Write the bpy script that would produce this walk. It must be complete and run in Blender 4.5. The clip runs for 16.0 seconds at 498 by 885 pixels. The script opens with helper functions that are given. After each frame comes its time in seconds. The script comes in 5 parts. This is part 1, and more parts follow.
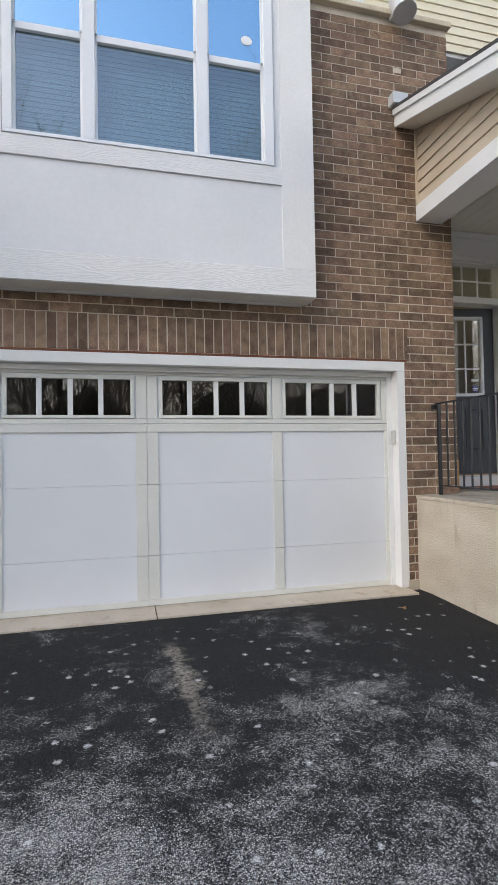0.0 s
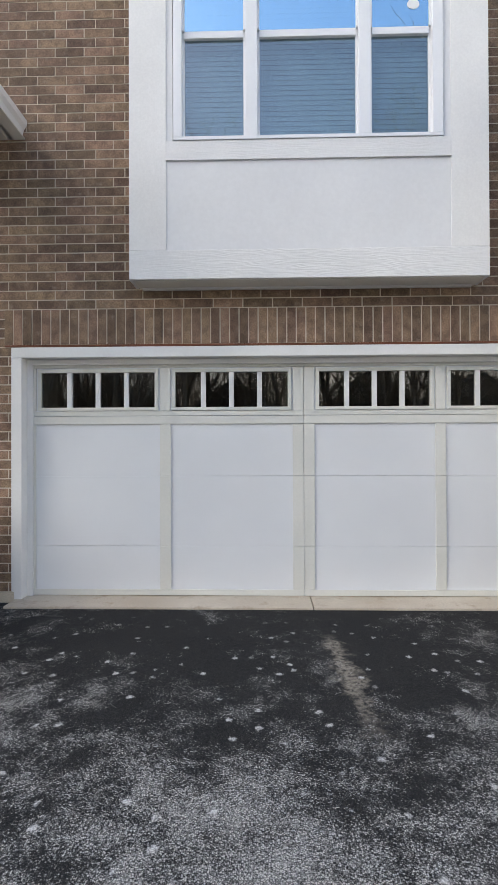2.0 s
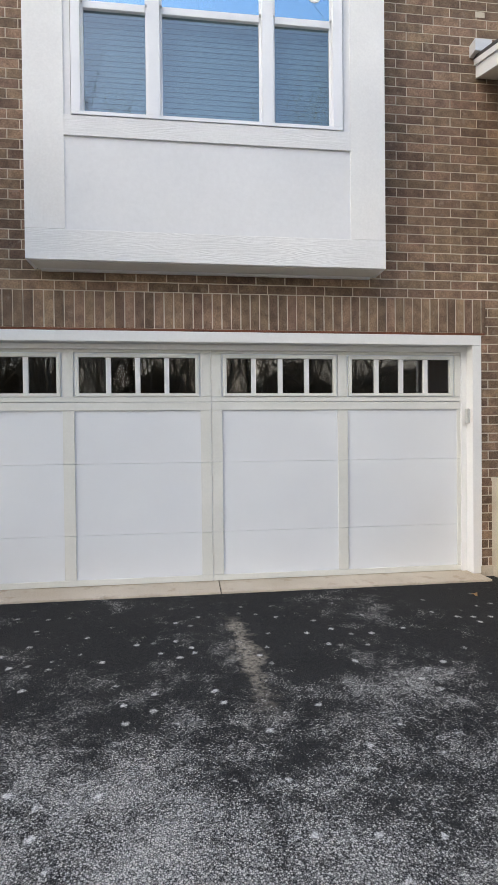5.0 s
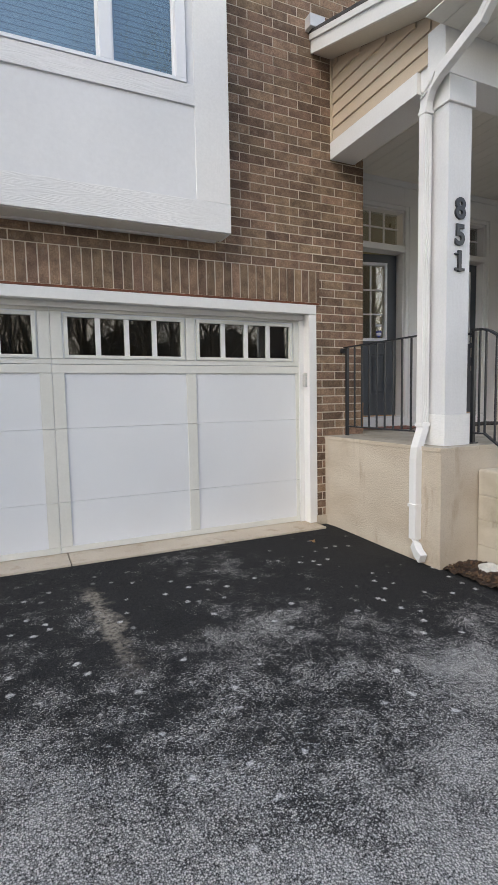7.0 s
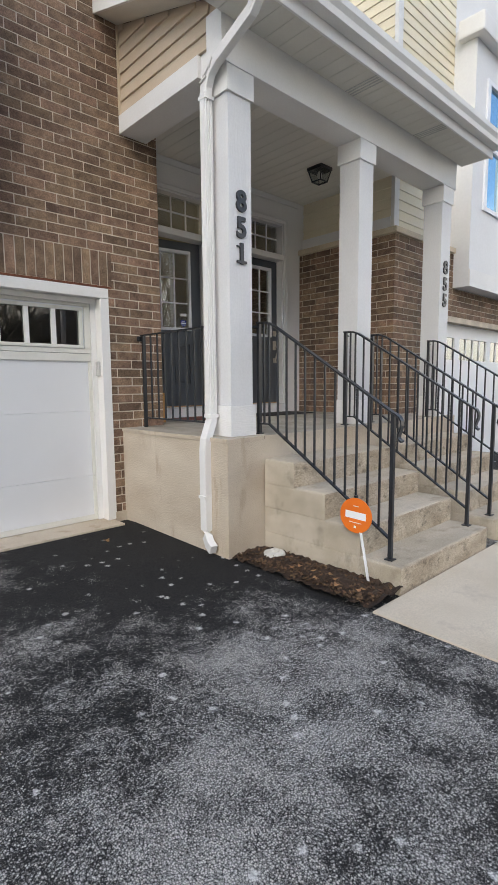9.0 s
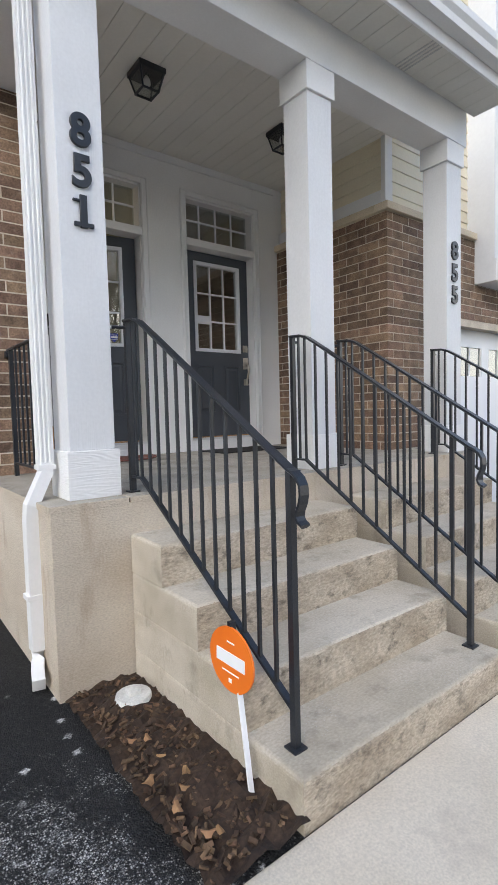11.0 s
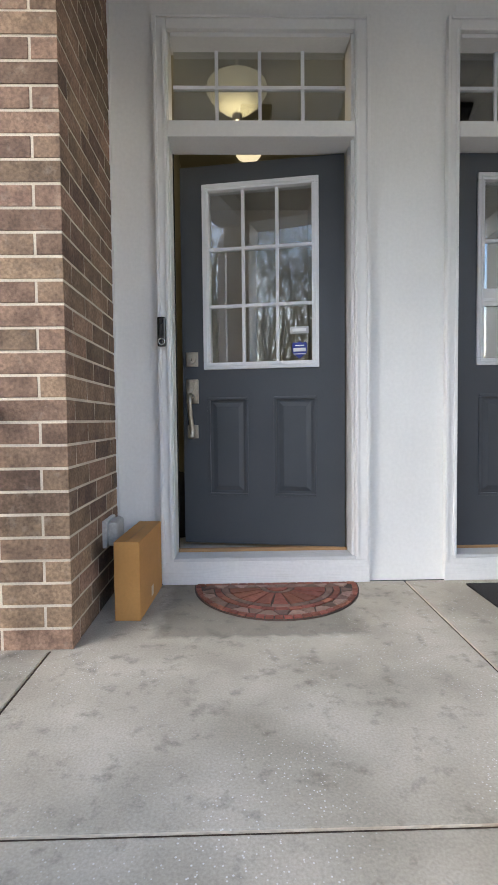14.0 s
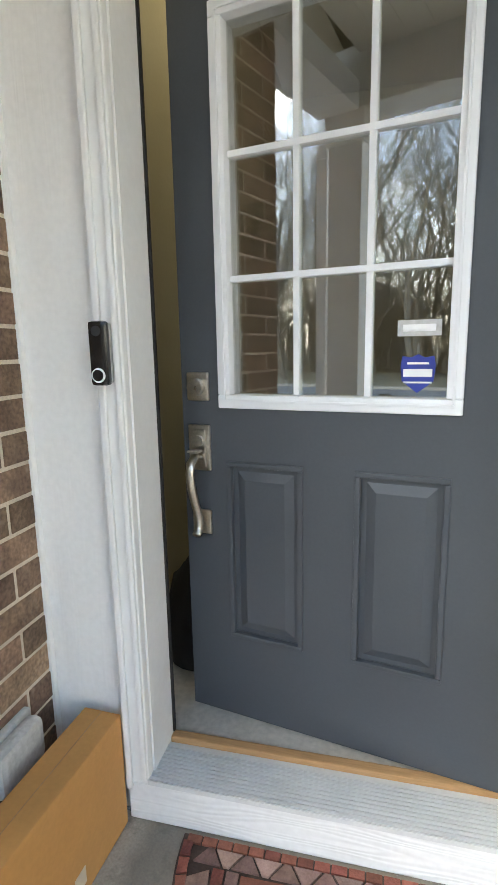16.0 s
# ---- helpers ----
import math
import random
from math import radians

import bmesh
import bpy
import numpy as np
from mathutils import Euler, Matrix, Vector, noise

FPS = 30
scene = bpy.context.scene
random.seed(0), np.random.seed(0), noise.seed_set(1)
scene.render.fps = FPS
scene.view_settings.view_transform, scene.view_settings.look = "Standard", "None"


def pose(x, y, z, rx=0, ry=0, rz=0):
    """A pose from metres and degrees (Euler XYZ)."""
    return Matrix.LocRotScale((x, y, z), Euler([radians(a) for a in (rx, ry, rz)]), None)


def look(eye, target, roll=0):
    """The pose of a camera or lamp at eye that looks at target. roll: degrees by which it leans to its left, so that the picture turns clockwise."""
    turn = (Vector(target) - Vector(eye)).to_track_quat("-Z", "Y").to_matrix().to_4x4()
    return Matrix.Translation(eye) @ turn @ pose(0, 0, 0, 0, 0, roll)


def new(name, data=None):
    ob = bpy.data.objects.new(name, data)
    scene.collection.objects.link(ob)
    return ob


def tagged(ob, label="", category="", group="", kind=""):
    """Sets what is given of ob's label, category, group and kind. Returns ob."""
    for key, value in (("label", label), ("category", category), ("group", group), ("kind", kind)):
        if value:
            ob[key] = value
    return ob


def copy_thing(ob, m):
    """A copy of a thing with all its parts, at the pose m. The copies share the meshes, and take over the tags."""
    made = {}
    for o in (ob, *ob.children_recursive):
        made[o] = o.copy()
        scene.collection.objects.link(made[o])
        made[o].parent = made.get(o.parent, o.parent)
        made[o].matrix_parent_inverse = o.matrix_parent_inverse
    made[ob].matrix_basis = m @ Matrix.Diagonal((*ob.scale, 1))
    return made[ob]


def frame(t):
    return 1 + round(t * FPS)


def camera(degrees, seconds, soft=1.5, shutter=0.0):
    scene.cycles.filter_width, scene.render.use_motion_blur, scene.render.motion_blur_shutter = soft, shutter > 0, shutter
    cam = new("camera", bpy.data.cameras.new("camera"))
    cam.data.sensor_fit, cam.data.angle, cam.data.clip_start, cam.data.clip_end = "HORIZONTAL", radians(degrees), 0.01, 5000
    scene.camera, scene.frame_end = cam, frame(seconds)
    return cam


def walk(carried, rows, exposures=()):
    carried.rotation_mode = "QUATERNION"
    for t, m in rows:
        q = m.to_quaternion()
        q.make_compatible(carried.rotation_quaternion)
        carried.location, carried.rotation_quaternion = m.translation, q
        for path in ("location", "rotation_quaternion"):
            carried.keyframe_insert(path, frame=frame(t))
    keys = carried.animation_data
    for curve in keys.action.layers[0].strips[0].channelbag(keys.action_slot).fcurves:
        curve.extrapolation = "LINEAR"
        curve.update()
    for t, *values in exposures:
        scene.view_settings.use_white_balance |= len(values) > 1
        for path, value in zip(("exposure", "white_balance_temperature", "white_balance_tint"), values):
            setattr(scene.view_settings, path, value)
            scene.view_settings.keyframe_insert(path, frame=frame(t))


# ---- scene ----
cam = camera(52.4, 16.0)
PATH = [
    (0, (0.268, 0.107, 1.309), (0.757, 2.046, 1.361), -1.0),
    (0.5, (0.227, 0.115, 1.319), (0.573, 2.085, 1.369), -0.6),
    (1, (0.197, 0.125, 1.331), (0.4, 2.114, 1.379), -0.4),
    (1.5, (0.151, 0.149, 1.335), (0.219, 2.147, 1.374), -0.4),
    (2, (0.119, 0.163, 1.331), (0.068, 2.163, 1.346), -0.2),
    (2.5, (0.106, 0.175, 1.328), (-0.041, 2.17, 1.322), -0.2),
    (3, (0.109, 0.173, 1.329), (-0.054, 2.166, 1.309), -0.4),
    (3.5, (0.138, 0.175, 1.316), (0.045, 2.173, 1.295), -0.7),
    (4, (0.174, 0.161, 1.329), (0.163, 2.16, 1.295), -0.8),
    (4.5, (0.21, 0.159, 1.32), (0.289, 2.157, 1.287), -0.8),
    (5, (0.289, 0.139, 1.302), (0.523, 2.125, 1.275), -0.6),
    (5.2, (0.293, 0.119, 1.314), (0.608, 2.094, 1.279), -0.5),
    (7.3, (0.162, 0.163, 1.301), (1.025, 1.952, 1.069), -1.1),
    (7.5, (0.152, 0.161, 1.301), (1.024, 1.939, 1.023), -1.0),
    (8, (0.202, 0.115, 1.307), (1.187, 1.832, 1.02), -0.8),
    (8.5, (0.301, 0.09, 1.307), (1.486, 1.679, 1.044), -0.6),
    (9, (0.587, 0.101, 1.308), (1.949, 1.548, 1.079), -0.5),
    (9.2, (0.721, 0.1, 1.312), (2.136, 1.495, 1.087), -0.5),
    (11.3, (2.643, 0.733, 1.319), (3.753, 2.394, 1.223), -1.6),
    (11.5, (2.818, 0.838, 1.337), (3.807, 2.574, 1.244), -1.8),
    (12, (3.23, 1.118, 1.337), (3.982, 2.97, 1.256), -1.7),
    (12.5, (3.617, 1.497, 1.363), (4.166, 3.417, 1.258), -0.6),
    (13, (3.833, 2.012, 1.352), (4.125, 3.989, 1.268), -0.2),
    (13.5, (4.009, 2.403, 1.527), (4.15, 4.396, 1.441), -0.3),
    (14, (4.109, 2.713, 1.707), (4.151, 4.71, 1.619), -0.6),
    (14.5, (4.159, 3.007, 1.855), (4.111, 5.004, 1.758), -0.9),
    (15, (4.215, 3.341, 1.986), (4.069, 5.328, 1.815), -1.5),
    (15.5, (4.248, 3.718, 2.102), (4.027, 5.686, 1.826), -1.5),
    (16, (4.335, 4.126, 2.133), (3.863, 6.035, 1.771), -1.1),
]
EXPOSURE = [(0, 0.62, 7350, 10), (5.2, 0.76, 7650, 10), (7.3, 0.6, 7550, 10), (9.2, 0.58, 7500, 10), (11.3, 0.88, 7000, 10), (12.5, 1.08, 7050, 10), (13.5, 1.56, 7000, 10), (15, 1.92, 6900, 6), (16, 2.42, 7350, 4)]
walk(cam, [(t, look(eye, target, roll)) for t, eye, target, roll in PATH], EXPOSURE)

# ---- light ----
world = bpy.data.worlds.new("sky")
scene.world = world
world.use_nodes = True
wn, wl = world.node_tree.nodes, world.node_tree.links
wn.clear()
w_out = wn.new("ShaderNodeOutputWorld")
w_bg = wn.new("ShaderNodeBackground")
w_sky = wn.new("ShaderNodeTexSky")
w_sky.sky_type = "NISHITA"
w_sky.sun_disc = False
w_sky.sun_elevation = radians(38)
w_sky.sun_rotation = radians(231)
w_tc = wn.new("ShaderNodeTexCoord")
w_noise = wn.new("ShaderNodeTexNoise")
w_noise.inputs["Scale"].default_value = 3.2
w_noise.inputs["Detail"].default_value = 7
w_noise.inputs["Roughness"].default_value = 0.6
w_ramp = wn.new("ShaderNodeValToRGB")
w_ramp.color_ramp.elements[0].position = 0.34
w_ramp.color_ramp.elements[1].position = 0.66
w_mix = wn.new("ShaderNodeMix")
w_mix.data_type = "RGBA"
w_mix.inputs["B"].default_value = (13.6, 13.15, 12.5, 1)
wl.new(w_tc.outputs["Generated"], w_noise.inputs["Vector"])
w_sep = wn.new("ShaderNodeSeparateXYZ")
wl.new(w_tc.outputs["Generated"], w_sep.inputs["Vector"])
w_up = wn.new("ShaderNodeMapRange")
w_up.inputs["From Min"].default_value, w_up.inputs["From Max"].default_value = 0.08, 0.5
w_up.inputs["To Min"].default_value, w_up.inputs["To Max"].default_value = 0.08, -0.38
wl.new(w_sep.outputs["Z"], w_up.inputs["Value"])
w_add = wn.new("ShaderNodeMath")
w_add.operation = "ADD"
wl.new(w_noise.outputs["Fac"], w_add.inputs[0])
wl.new(w_up.outputs["Result"], w_add.inputs[1])
wl.new(w_add.outputs["Value"], w_ramp.inputs["Fac"])
w_gain = wn.new("ShaderNodeMix")
w_gain.data_type, w_gain.blend_type = "RGBA", "MULTIPLY"
w_gain.inputs["Factor"].default_value = 1.0
w_gain.inputs["B"].default_value = (1.3, 1.4, 1.5, 1)
wl.new(w_ramp.outputs["Color"], w_mix.inputs["Factor"])
wl.new(w_sky.outputs["Color"], w_gain.inputs["A"])
wl.new(w_gain.outputs["Result"], w_mix.inputs["A"])
wl.new(w_mix.outputs["Result"], w_bg.inputs["Color"])
w_bg.inputs["Strength"].default_value = 0.15
wl.new(w_bg.outputs["Background"], w_out.inputs["Surface"])

sun = new("sun", bpy.data.lights.new("sun", "SUN"))
sun.data.energy, sun.data.angle, sun.data.color = 0.62, radians(46), (1.0, 0.965, 0.92)
sun.matrix_world = look((-8.0, -6.5, 8.0), (0, 0, 0))

# ---- materials ----


def surf(name, a, b, scale=3.0, rough=0.6, fine=90.0, bump=0.15, metal=0.0, rand="", spread=0.25, stretch=(1, 1, 1), spec=0.5, grain=0.12, dirt=None, fleck=0.0):
    """A paint, stone or wood: two tones at a large scale, grain and relief at a fine one, and a tone per piece."""
    m = bpy.data.materials.new(name)
    m.use_nodes = True
    n, l = m.node_tree.nodes, m.node_tree.links
    p = n["Principled BSDF"]
    p.inputs["Metallic"].default_value = metal
    p.inputs["Specular IOR Level"].default_value = spec
    g = n.new("ShaderNodeNewGeometry")
    mp = n.new("ShaderNodeMapping")
    mp.inputs["Scale"].default_value = stretch
    l.new(g.outputs["Position"], mp.inputs["Vector"])
    n1 = n.new("ShaderNodeTexNoise")
    n1.inputs["Scale"].default_value = scale
    n1.inputs["Detail"].default_value = 6
    n2 = n.new("ShaderNodeTexNoise")
    n2.inputs["Scale"].default_value = fine
    n2.inputs["Detail"].default_value = 4
    for q in (n1, n2):
        l.new(mp.outputs["Vector"], q.inputs["Vector"])
    r1 = n.new("ShaderNodeMapRange")
    r1.inputs["From Min"].default_value, r1.inputs["From Max"].default_value = 0.34, 0.66
    l.new(n1.outputs["Fac"], r1.inputs["Value"])
    mix = n.new("ShaderNodeMix")
    mix.data_type = "RGBA"
    mix.inputs["A"].default_value, mix.inputs["B"].default_value = (*a, 1), (*b, 1)
    l.new(r1.outputs["Result"], mix.inputs["Factor"])
    val = n.new("ShaderNodeMapRange")
    val.inputs["From Min"].default_value, val.inputs["From Max"].default_value = 0.3, 0.7
    val.inputs["To Min"].default_value, val.inputs["To Max"].default_value = 1 - grain, 1 + grain
    l.new(n2.outputs["Fac"], val.inputs["Value"])
    hsv = n.new("ShaderNodeHueSaturation")
    l.new(mix.outputs["Result"], hsv.inputs["Color"])
    last = val.outputs["Result"]
    if rand:
        if rand == "object":
            src = n.new("ShaderNodeObjectInfo").outputs["Random"]
        else:
            src = g.outputs["Random Per Island"]
        rr = n.new("ShaderNodeMapRange")
        rr.inputs["To Min"].default_value, rr.inputs["To Max"].default_value = 1 - spread, 1 + spread
        l.new(src, rr.inputs["Value"])
        mul = n.new("ShaderNodeMath")
        mul.operation = "MULTIPLY"
        l.new(last, mul.inputs[0])
        l.new(rr.outputs["Result"], mul.inputs[1])
        last = mul.outputs["Value"]
        h = n.new("ShaderNodeMapRange")
        h.inputs["To Min"].default_value, h.inputs["To Max"].default_value = 0.492, 0.51
        sc = n.new("ShaderNodeMath")
        sc.operation = "FRACT"
        sm = n.new("ShaderNodeMath")
        sm.operation = "MULTIPLY"
        sm.inputs[1].default_value = 7.31
        l.new(src, sm.inputs[0])
        l.new(sm.outputs["Value"], sc.inputs[0])
        l.new(sc.outputs["Value"], h.inputs["Value"])
        l.new(h.outputs["Result"], hsv.inputs["Hue"])
    l.new(last, hsv.inputs["Value"])
    col = hsv.outputs["Color"]
    if dirt:
        dcol, dscale, dlo, dhi, dstretch = dirt
        md = n.new("ShaderNodeMapping")
        md.inputs["Scale"].default_value = dstretch
        l.new(g.outputs["Position"], md.inputs["Vector"])
        nd = n.new("ShaderNodeTexNoise")
        nd.inputs["Scale"].default_value, nd.inputs["Detail"].default_value, nd.inputs["Roughness"].default_value = dscale, 8, 0.65
        l.new(md.outputs["Vector"], nd.inputs["Vector"])
        rd = n.new("ShaderNodeMapRange")
        rd.inputs["From Min"].default_value, rd.inputs["From Max"].default_value = dlo, dhi
        rd.inputs["To Max"].default_value = 0.85
        l.new(nd.outputs["Fac"], rd.inputs["Value"])
        mx = n.new("ShaderNodeMix")
        mx.data_type = "RGBA"
        mx.inputs["B"].default_value = (*dcol, 1)
        l.new(rd.outputs["Result"], mx.inputs["Factor"])
        l.new(col, mx.inputs["A"])
        col = mx.outputs["Result"]
    if fleck:
        vo = n.new("ShaderNodeTexVoronoi")
        vo.inputs["Scale"].default_value = 80
        l.new(g.outputs["Position"], vo.inputs["Vector"])
        ad = n.new("ShaderNodeMath")
        ad.operation = "MULTIPLY_ADD"
        ad.inputs[1].default_value, ad.inputs[2].default_value = 0.22, -0.11
        l.new(n2.outputs["Fac"], ad.inputs[0])
        ad2 = n.new("ShaderNodeMath")
        l.new(vo.outputs["Distance"], ad2.inputs[0])
        l.new(ad.outputs["Value"], ad2.inputs[1])
        fr_ = n.new("ShaderNodeMapRange")
        fr_.inputs["From Min"].default_value, fr_.inputs["From Max"].default_value = 0.2, 0.12
        l.new(ad2.outputs["Value"], fr_.inputs["Value"])
        n3 = n.new("ShaderNodeTexNoise")
        n3.inputs["Scale"].default_value = 2.6
        l.new(g.outputs["Position"], n3.inputs["Vector"])
        fm = n.new("ShaderNodeMapRange")
        fm.inputs["From Min"].default_value, fm.inputs["From Max"].default_value, fm.inputs["To Max"].default_value = 0.44, 0.56, fleck
        l.new(n3.outputs["Fac"], fm.inputs["Value"])
        ml = n.new("ShaderNodeMath")
        ml.operation = "MULTIPLY"
        l.new(fr_.outputs["Result"], ml.inputs[0])
        l.new(fm.outputs["Result"], ml.inputs[1])
        mf = n.new("ShaderNodeMix")
        mf.data_type = "RGBA"
        mf.inputs["B"].default_value = (0.75, 0.75, 0.74, 1)
        l.new(ml.outputs["Value"], mf.inputs["Factor"])
        l.new(col, mf.inputs["A"])
        col = mf.outputs["Result"]
    l.new(col, p.inputs["Base Color"])
    rv = n.new("ShaderNodeMapRange")
    rv.inputs["To Min"].default_value, rv.inputs["To Max"].default_value = max(0.03, rough - 0.1), min(1, rough + 0.1)
    l.new(n1.outputs["Fac"], rv.inputs["Value"])
    l.new(rv.outputs["Result"], p.inputs["Roughness"])
    if bump:
        bp = n.new("ShaderNodeBump")
        bp.inputs["Strength"].default_value = bump
        bp.inputs["Distance"].default_value = 0.004
        l.new(n2.outputs["Fac"], bp.inputs["Height"])
        l.new(bp.outputs["Normal"], p.inputs["Normal"])
    return m


def wood_emboss(name, a, b, axis="x", strength=0.5):
    """White fibre-cement board with a pressed cedar grain along one axis."""
    m = surf(name, a, b, 2.0, 0.55, 60, 0.1, grain=0.03)
    n, l = m.node_tree.nodes, m.node_tree.links
    p = n["Principled BSDF"]
    g = n.new("ShaderNodeNewGeometry")
    mp = n.new("ShaderNodeMapping")
    mp.inputs["Scale"].default_value = (0.35, 1, 4.0) if axis == "x" else (4.0, 4.0, 0.3)
    l.new(g.outputs["Position"], mp.inputs["Vector"])
    ns = n.new("ShaderNodeTexNoise")
    ns.inputs["Scale"].default_value, ns.inputs["Detail"].default_value = 3.2, 2
    l.new(mp.outputs["Vector"], ns.inputs["Vector"])
    mul = n.new("ShaderNodeMath")
    mul.operation = "MULTIPLY"
    mul.inputs[1].default_value = 95
    l.new(ns.outputs["Fac"], mul.inputs[0])
    sn = n.new("ShaderNodeMath")
    sn.operation = "SINE"
    l.new(mul.outputs["Value"], sn.inputs[0])
    bp = n.new("ShaderNodeBump")
    bp.inputs["Strength"].default_value, bp.inputs["Distance"].default_value = strength, 0.003
    l.new(sn.outputs["Value"], bp.inputs["Height"])
    l.new(bp.outputs["Normal"], p.inputs["Normal"])
    return m


def glass_mat(name, tint=(1, 1, 1), rough=0.0, mirror=0.06, mirror_tint=(1, 1, 1)):
    m = bpy.data.materials.new(name)
    m.use_nodes = True
    n, l = m.node_tree.nodes, m.node_tree.links
    n.remove(n["Principled BSDF"])
    out = n["Material Output"]
    tr = n.new("ShaderNodeBsdfTransparent")
    tr.inputs["Color"].default_value = (*tint, 1)
    gl = n.new("ShaderNodeBsdfGlossy")
    gl.inputs["Roughness"].default_value = rough
    gl.inputs["Color"].default_value = (*mirror_tint, 1)
    lw = n.new("ShaderNodeLayerWeight")
    lw.inputs["Blend"].default_value = 0.5
    pw = n.new("ShaderNodeMath")
    pw.operation = "POWER"
    pw.inputs[1].default_value = 4.0
    l.new(lw.outputs["Facing"], pw.inputs[0])
    fr = n.new("ShaderNodeMapRange")
    fr.inputs["To Min"].default_value, fr.inputs["To Max"].default_value = mirror, 0.9
    l.new(pw.outputs["Value"], fr.inputs["Value"])
    mx = n.new("ShaderNodeMixShader")
    l.new(fr.outputs["Result"], mx.inputs["Fac"])
    l.new(tr.outputs["BSDF"], mx.inputs[1])
    l.new(gl.outputs["BSDF"], mx.inputs[2])
    l.new(mx.outputs["Shader"], out.inputs["Surface"])
    return m


def emit_mat(name, col, strength):
    m = bpy.data.materials.new(name)
    m.use_nodes = True
    p = m.node_tree.nodes["Principled BSDF"]
    p.inputs["Base Color"].default_value = (*col, 1)
    p.inputs["Emission Color"].default_value = (*col, 1)
    p.inputs["Emission Strength"].default_value = strength
    return m


def asphalt_mat():
    m = bpy.data.materials.new("asphalt")
    m.use_nodes = True
    n, l = m.node_tree.nodes, m.node_tree.links
    p = n["Principled BSDF"]
    g = n.new("ShaderNodeNewGeometry")
    sep = n.new("ShaderNodeSeparateXYZ")
    l.new(g.outputs["Position"], sep.inputs["Vector"])

    def noise_node(scale, detail=4, rough=0.6):
        q = n.new("ShaderNodeTexNoise")
        q.inputs["Scale"].default_value, q.inputs["Detail"].default_value, q.inputs["Roughness"].default_value = scale, detail, rough
        l.new(g.outputs["Position"], q.inputs["Vector"])
        return q.outputs["Fac"]

    def rng(v, a, b, lo=0.0, hi=1.0):
        q = n.new("ShaderNodeMapRange")
        q.inputs["From Min"].default_value, q.inputs["From Max"].default_value = a, b
        q.inputs["To Min"].default_value, q.inputs["To Max"].default_value = lo, hi
        l.new(v, q.inputs["Value"])
        return q.outputs["Result"]

    def op(kind, a, b):
        q = n.new("ShaderNodeMath")
        q.operation = kind
        for i, v in enumerate((a, b)):
            if isinstance(v, (int, float)):
                q.inputs[i].default_value = v
            else:
                l.new(v, q.inputs[i])
        return q.outputs["Value"]

    def blend(fac, a, b):
        q = n.new("ShaderNodeMix")
        q.data_type = "RGBA"
        l.new(fac, q.inputs["Factor"])
        for key, v in (("A", a), ("B", b)):
            if isinstance(v, tuple):
                q.inputs[key].default_value = (*v, 1)
            else:
                l.new(v, q.inputs[key])
        return q.outputs["Result"]

    def cells(scale):
        q = n.new("ShaderNodeTexVoronoi")
        q.inputs["Scale"].default_value = scale
        l.new(g.outputs["Position"], q.inputs["Vector"])
        c = n.new("ShaderNodeSeparateColor")
        l.new(q.outputs["Color"], c.inputs["Color"])
        return q.outputs["Distance"], c.outputs["Red"], c.outputs["Green"]

    stone, tone, pick = cells(145)
    grit, grit_tone, grit_pick = cells(330)
    # salt lies thick away from the garage and thins out towards it
    cover = op("ADD", rng(noise_node(0.85, 3, 0.55), 0.36, 0.64, -0.34, 0.3), rng(sep.outputs["Y"], 3.25, 1.35, -0.14, 0.88))
    cover = op("ADD", cover, rng(sep.outputs["X"], 1.4, 2.9, 0.0, -0.4))
    cover = op("ADD", cover, rng(sep.outputs["Y"], 1.0, -0.6, 0.0, -0.45))
    cover = op("ADD", cover, rng(noise_node(4.5, 4, 0.6), 0.34, 0.66, -0.3, 0.34))
    cover = op("ADD", cover, rng(noise_node(20.0, 3, 0.6), 0.32, 0.68, -0.16, 0.18))
    on_stone = op("MULTIPLY", rng(op("SUBTRACT", cover, tone), -0.18, 0.3), rng(stone, 0.66, 0.26))
    on_grit = op("MULTIPLY", rng(op("SUBTRACT", cover, grit_tone), -0.1, 0.36, 0.0, 0.6), rng(grit, 0.7, 0.3))
    salty = op("MAXIMUM", on_stone, on_grit)
    drop, drop_tone, drop_pick = cells(8.5)
    ragged = op("ADD", drop, rng(noise_node(60, 4, 0.7), 0.3, 0.7, -0.1, 0.1))
    dotted = op("MULTIPLY", rng(ragged, 0.19, 0.07), rng(drop_tone, 0.34, 0.44))
    dotted = op("MULTIPLY", dotted, rng(sep.outputs["Y"], 4.2, 3.5, 0.0, 0.9))
    dotted = op("MULTIPLY", dotted, rng(stone, 0.75, 0.35, 0.55, 1.0))
    base = blend(rng(noise_node(1.6, 4), 0.35, 0.68), (0.016, 0.016, 0.0165), (0.028, 0.0275, 0.027))
    base = blend(rng(pick, 0.4, 1.0, 0.0, 0.5), base, (0.075, 0.075, 0.075))
    base = blend(rng(stone, 0.4, 0.75, 0.0, 0.6), base, (0.009, 0.009, 0.01))
    # worn sandy streak down the drive
    line = op("ADD", op("MULTIPLY", op("SUBTRACT", 3.55, sep.outputs["Y"]), 0.07), 0.6)
    dx = op("ABSOLUTE", op("SUBTRACT", sep.outputs["X"], line), 0)
    streak = op("MULTIPLY", rng(op("ADD", dx, rng(noise_node(6, 5, 0.7), 0.3, 0.7, -0.07, 0.07)), 0.08, 0.02), op("MULTIPLY", rng(sep.outputs["Y"], 3.8, 3.65), rng(sep.outputs["Y"], 2.45, 3.0, 0.0, 1.0)))
    streak = op("MULTIPLY", streak, rng(noise_node(40, 4), 0.32, 0.55))
    base = blend(streak, base, (0.3, 0.265, 0.22))
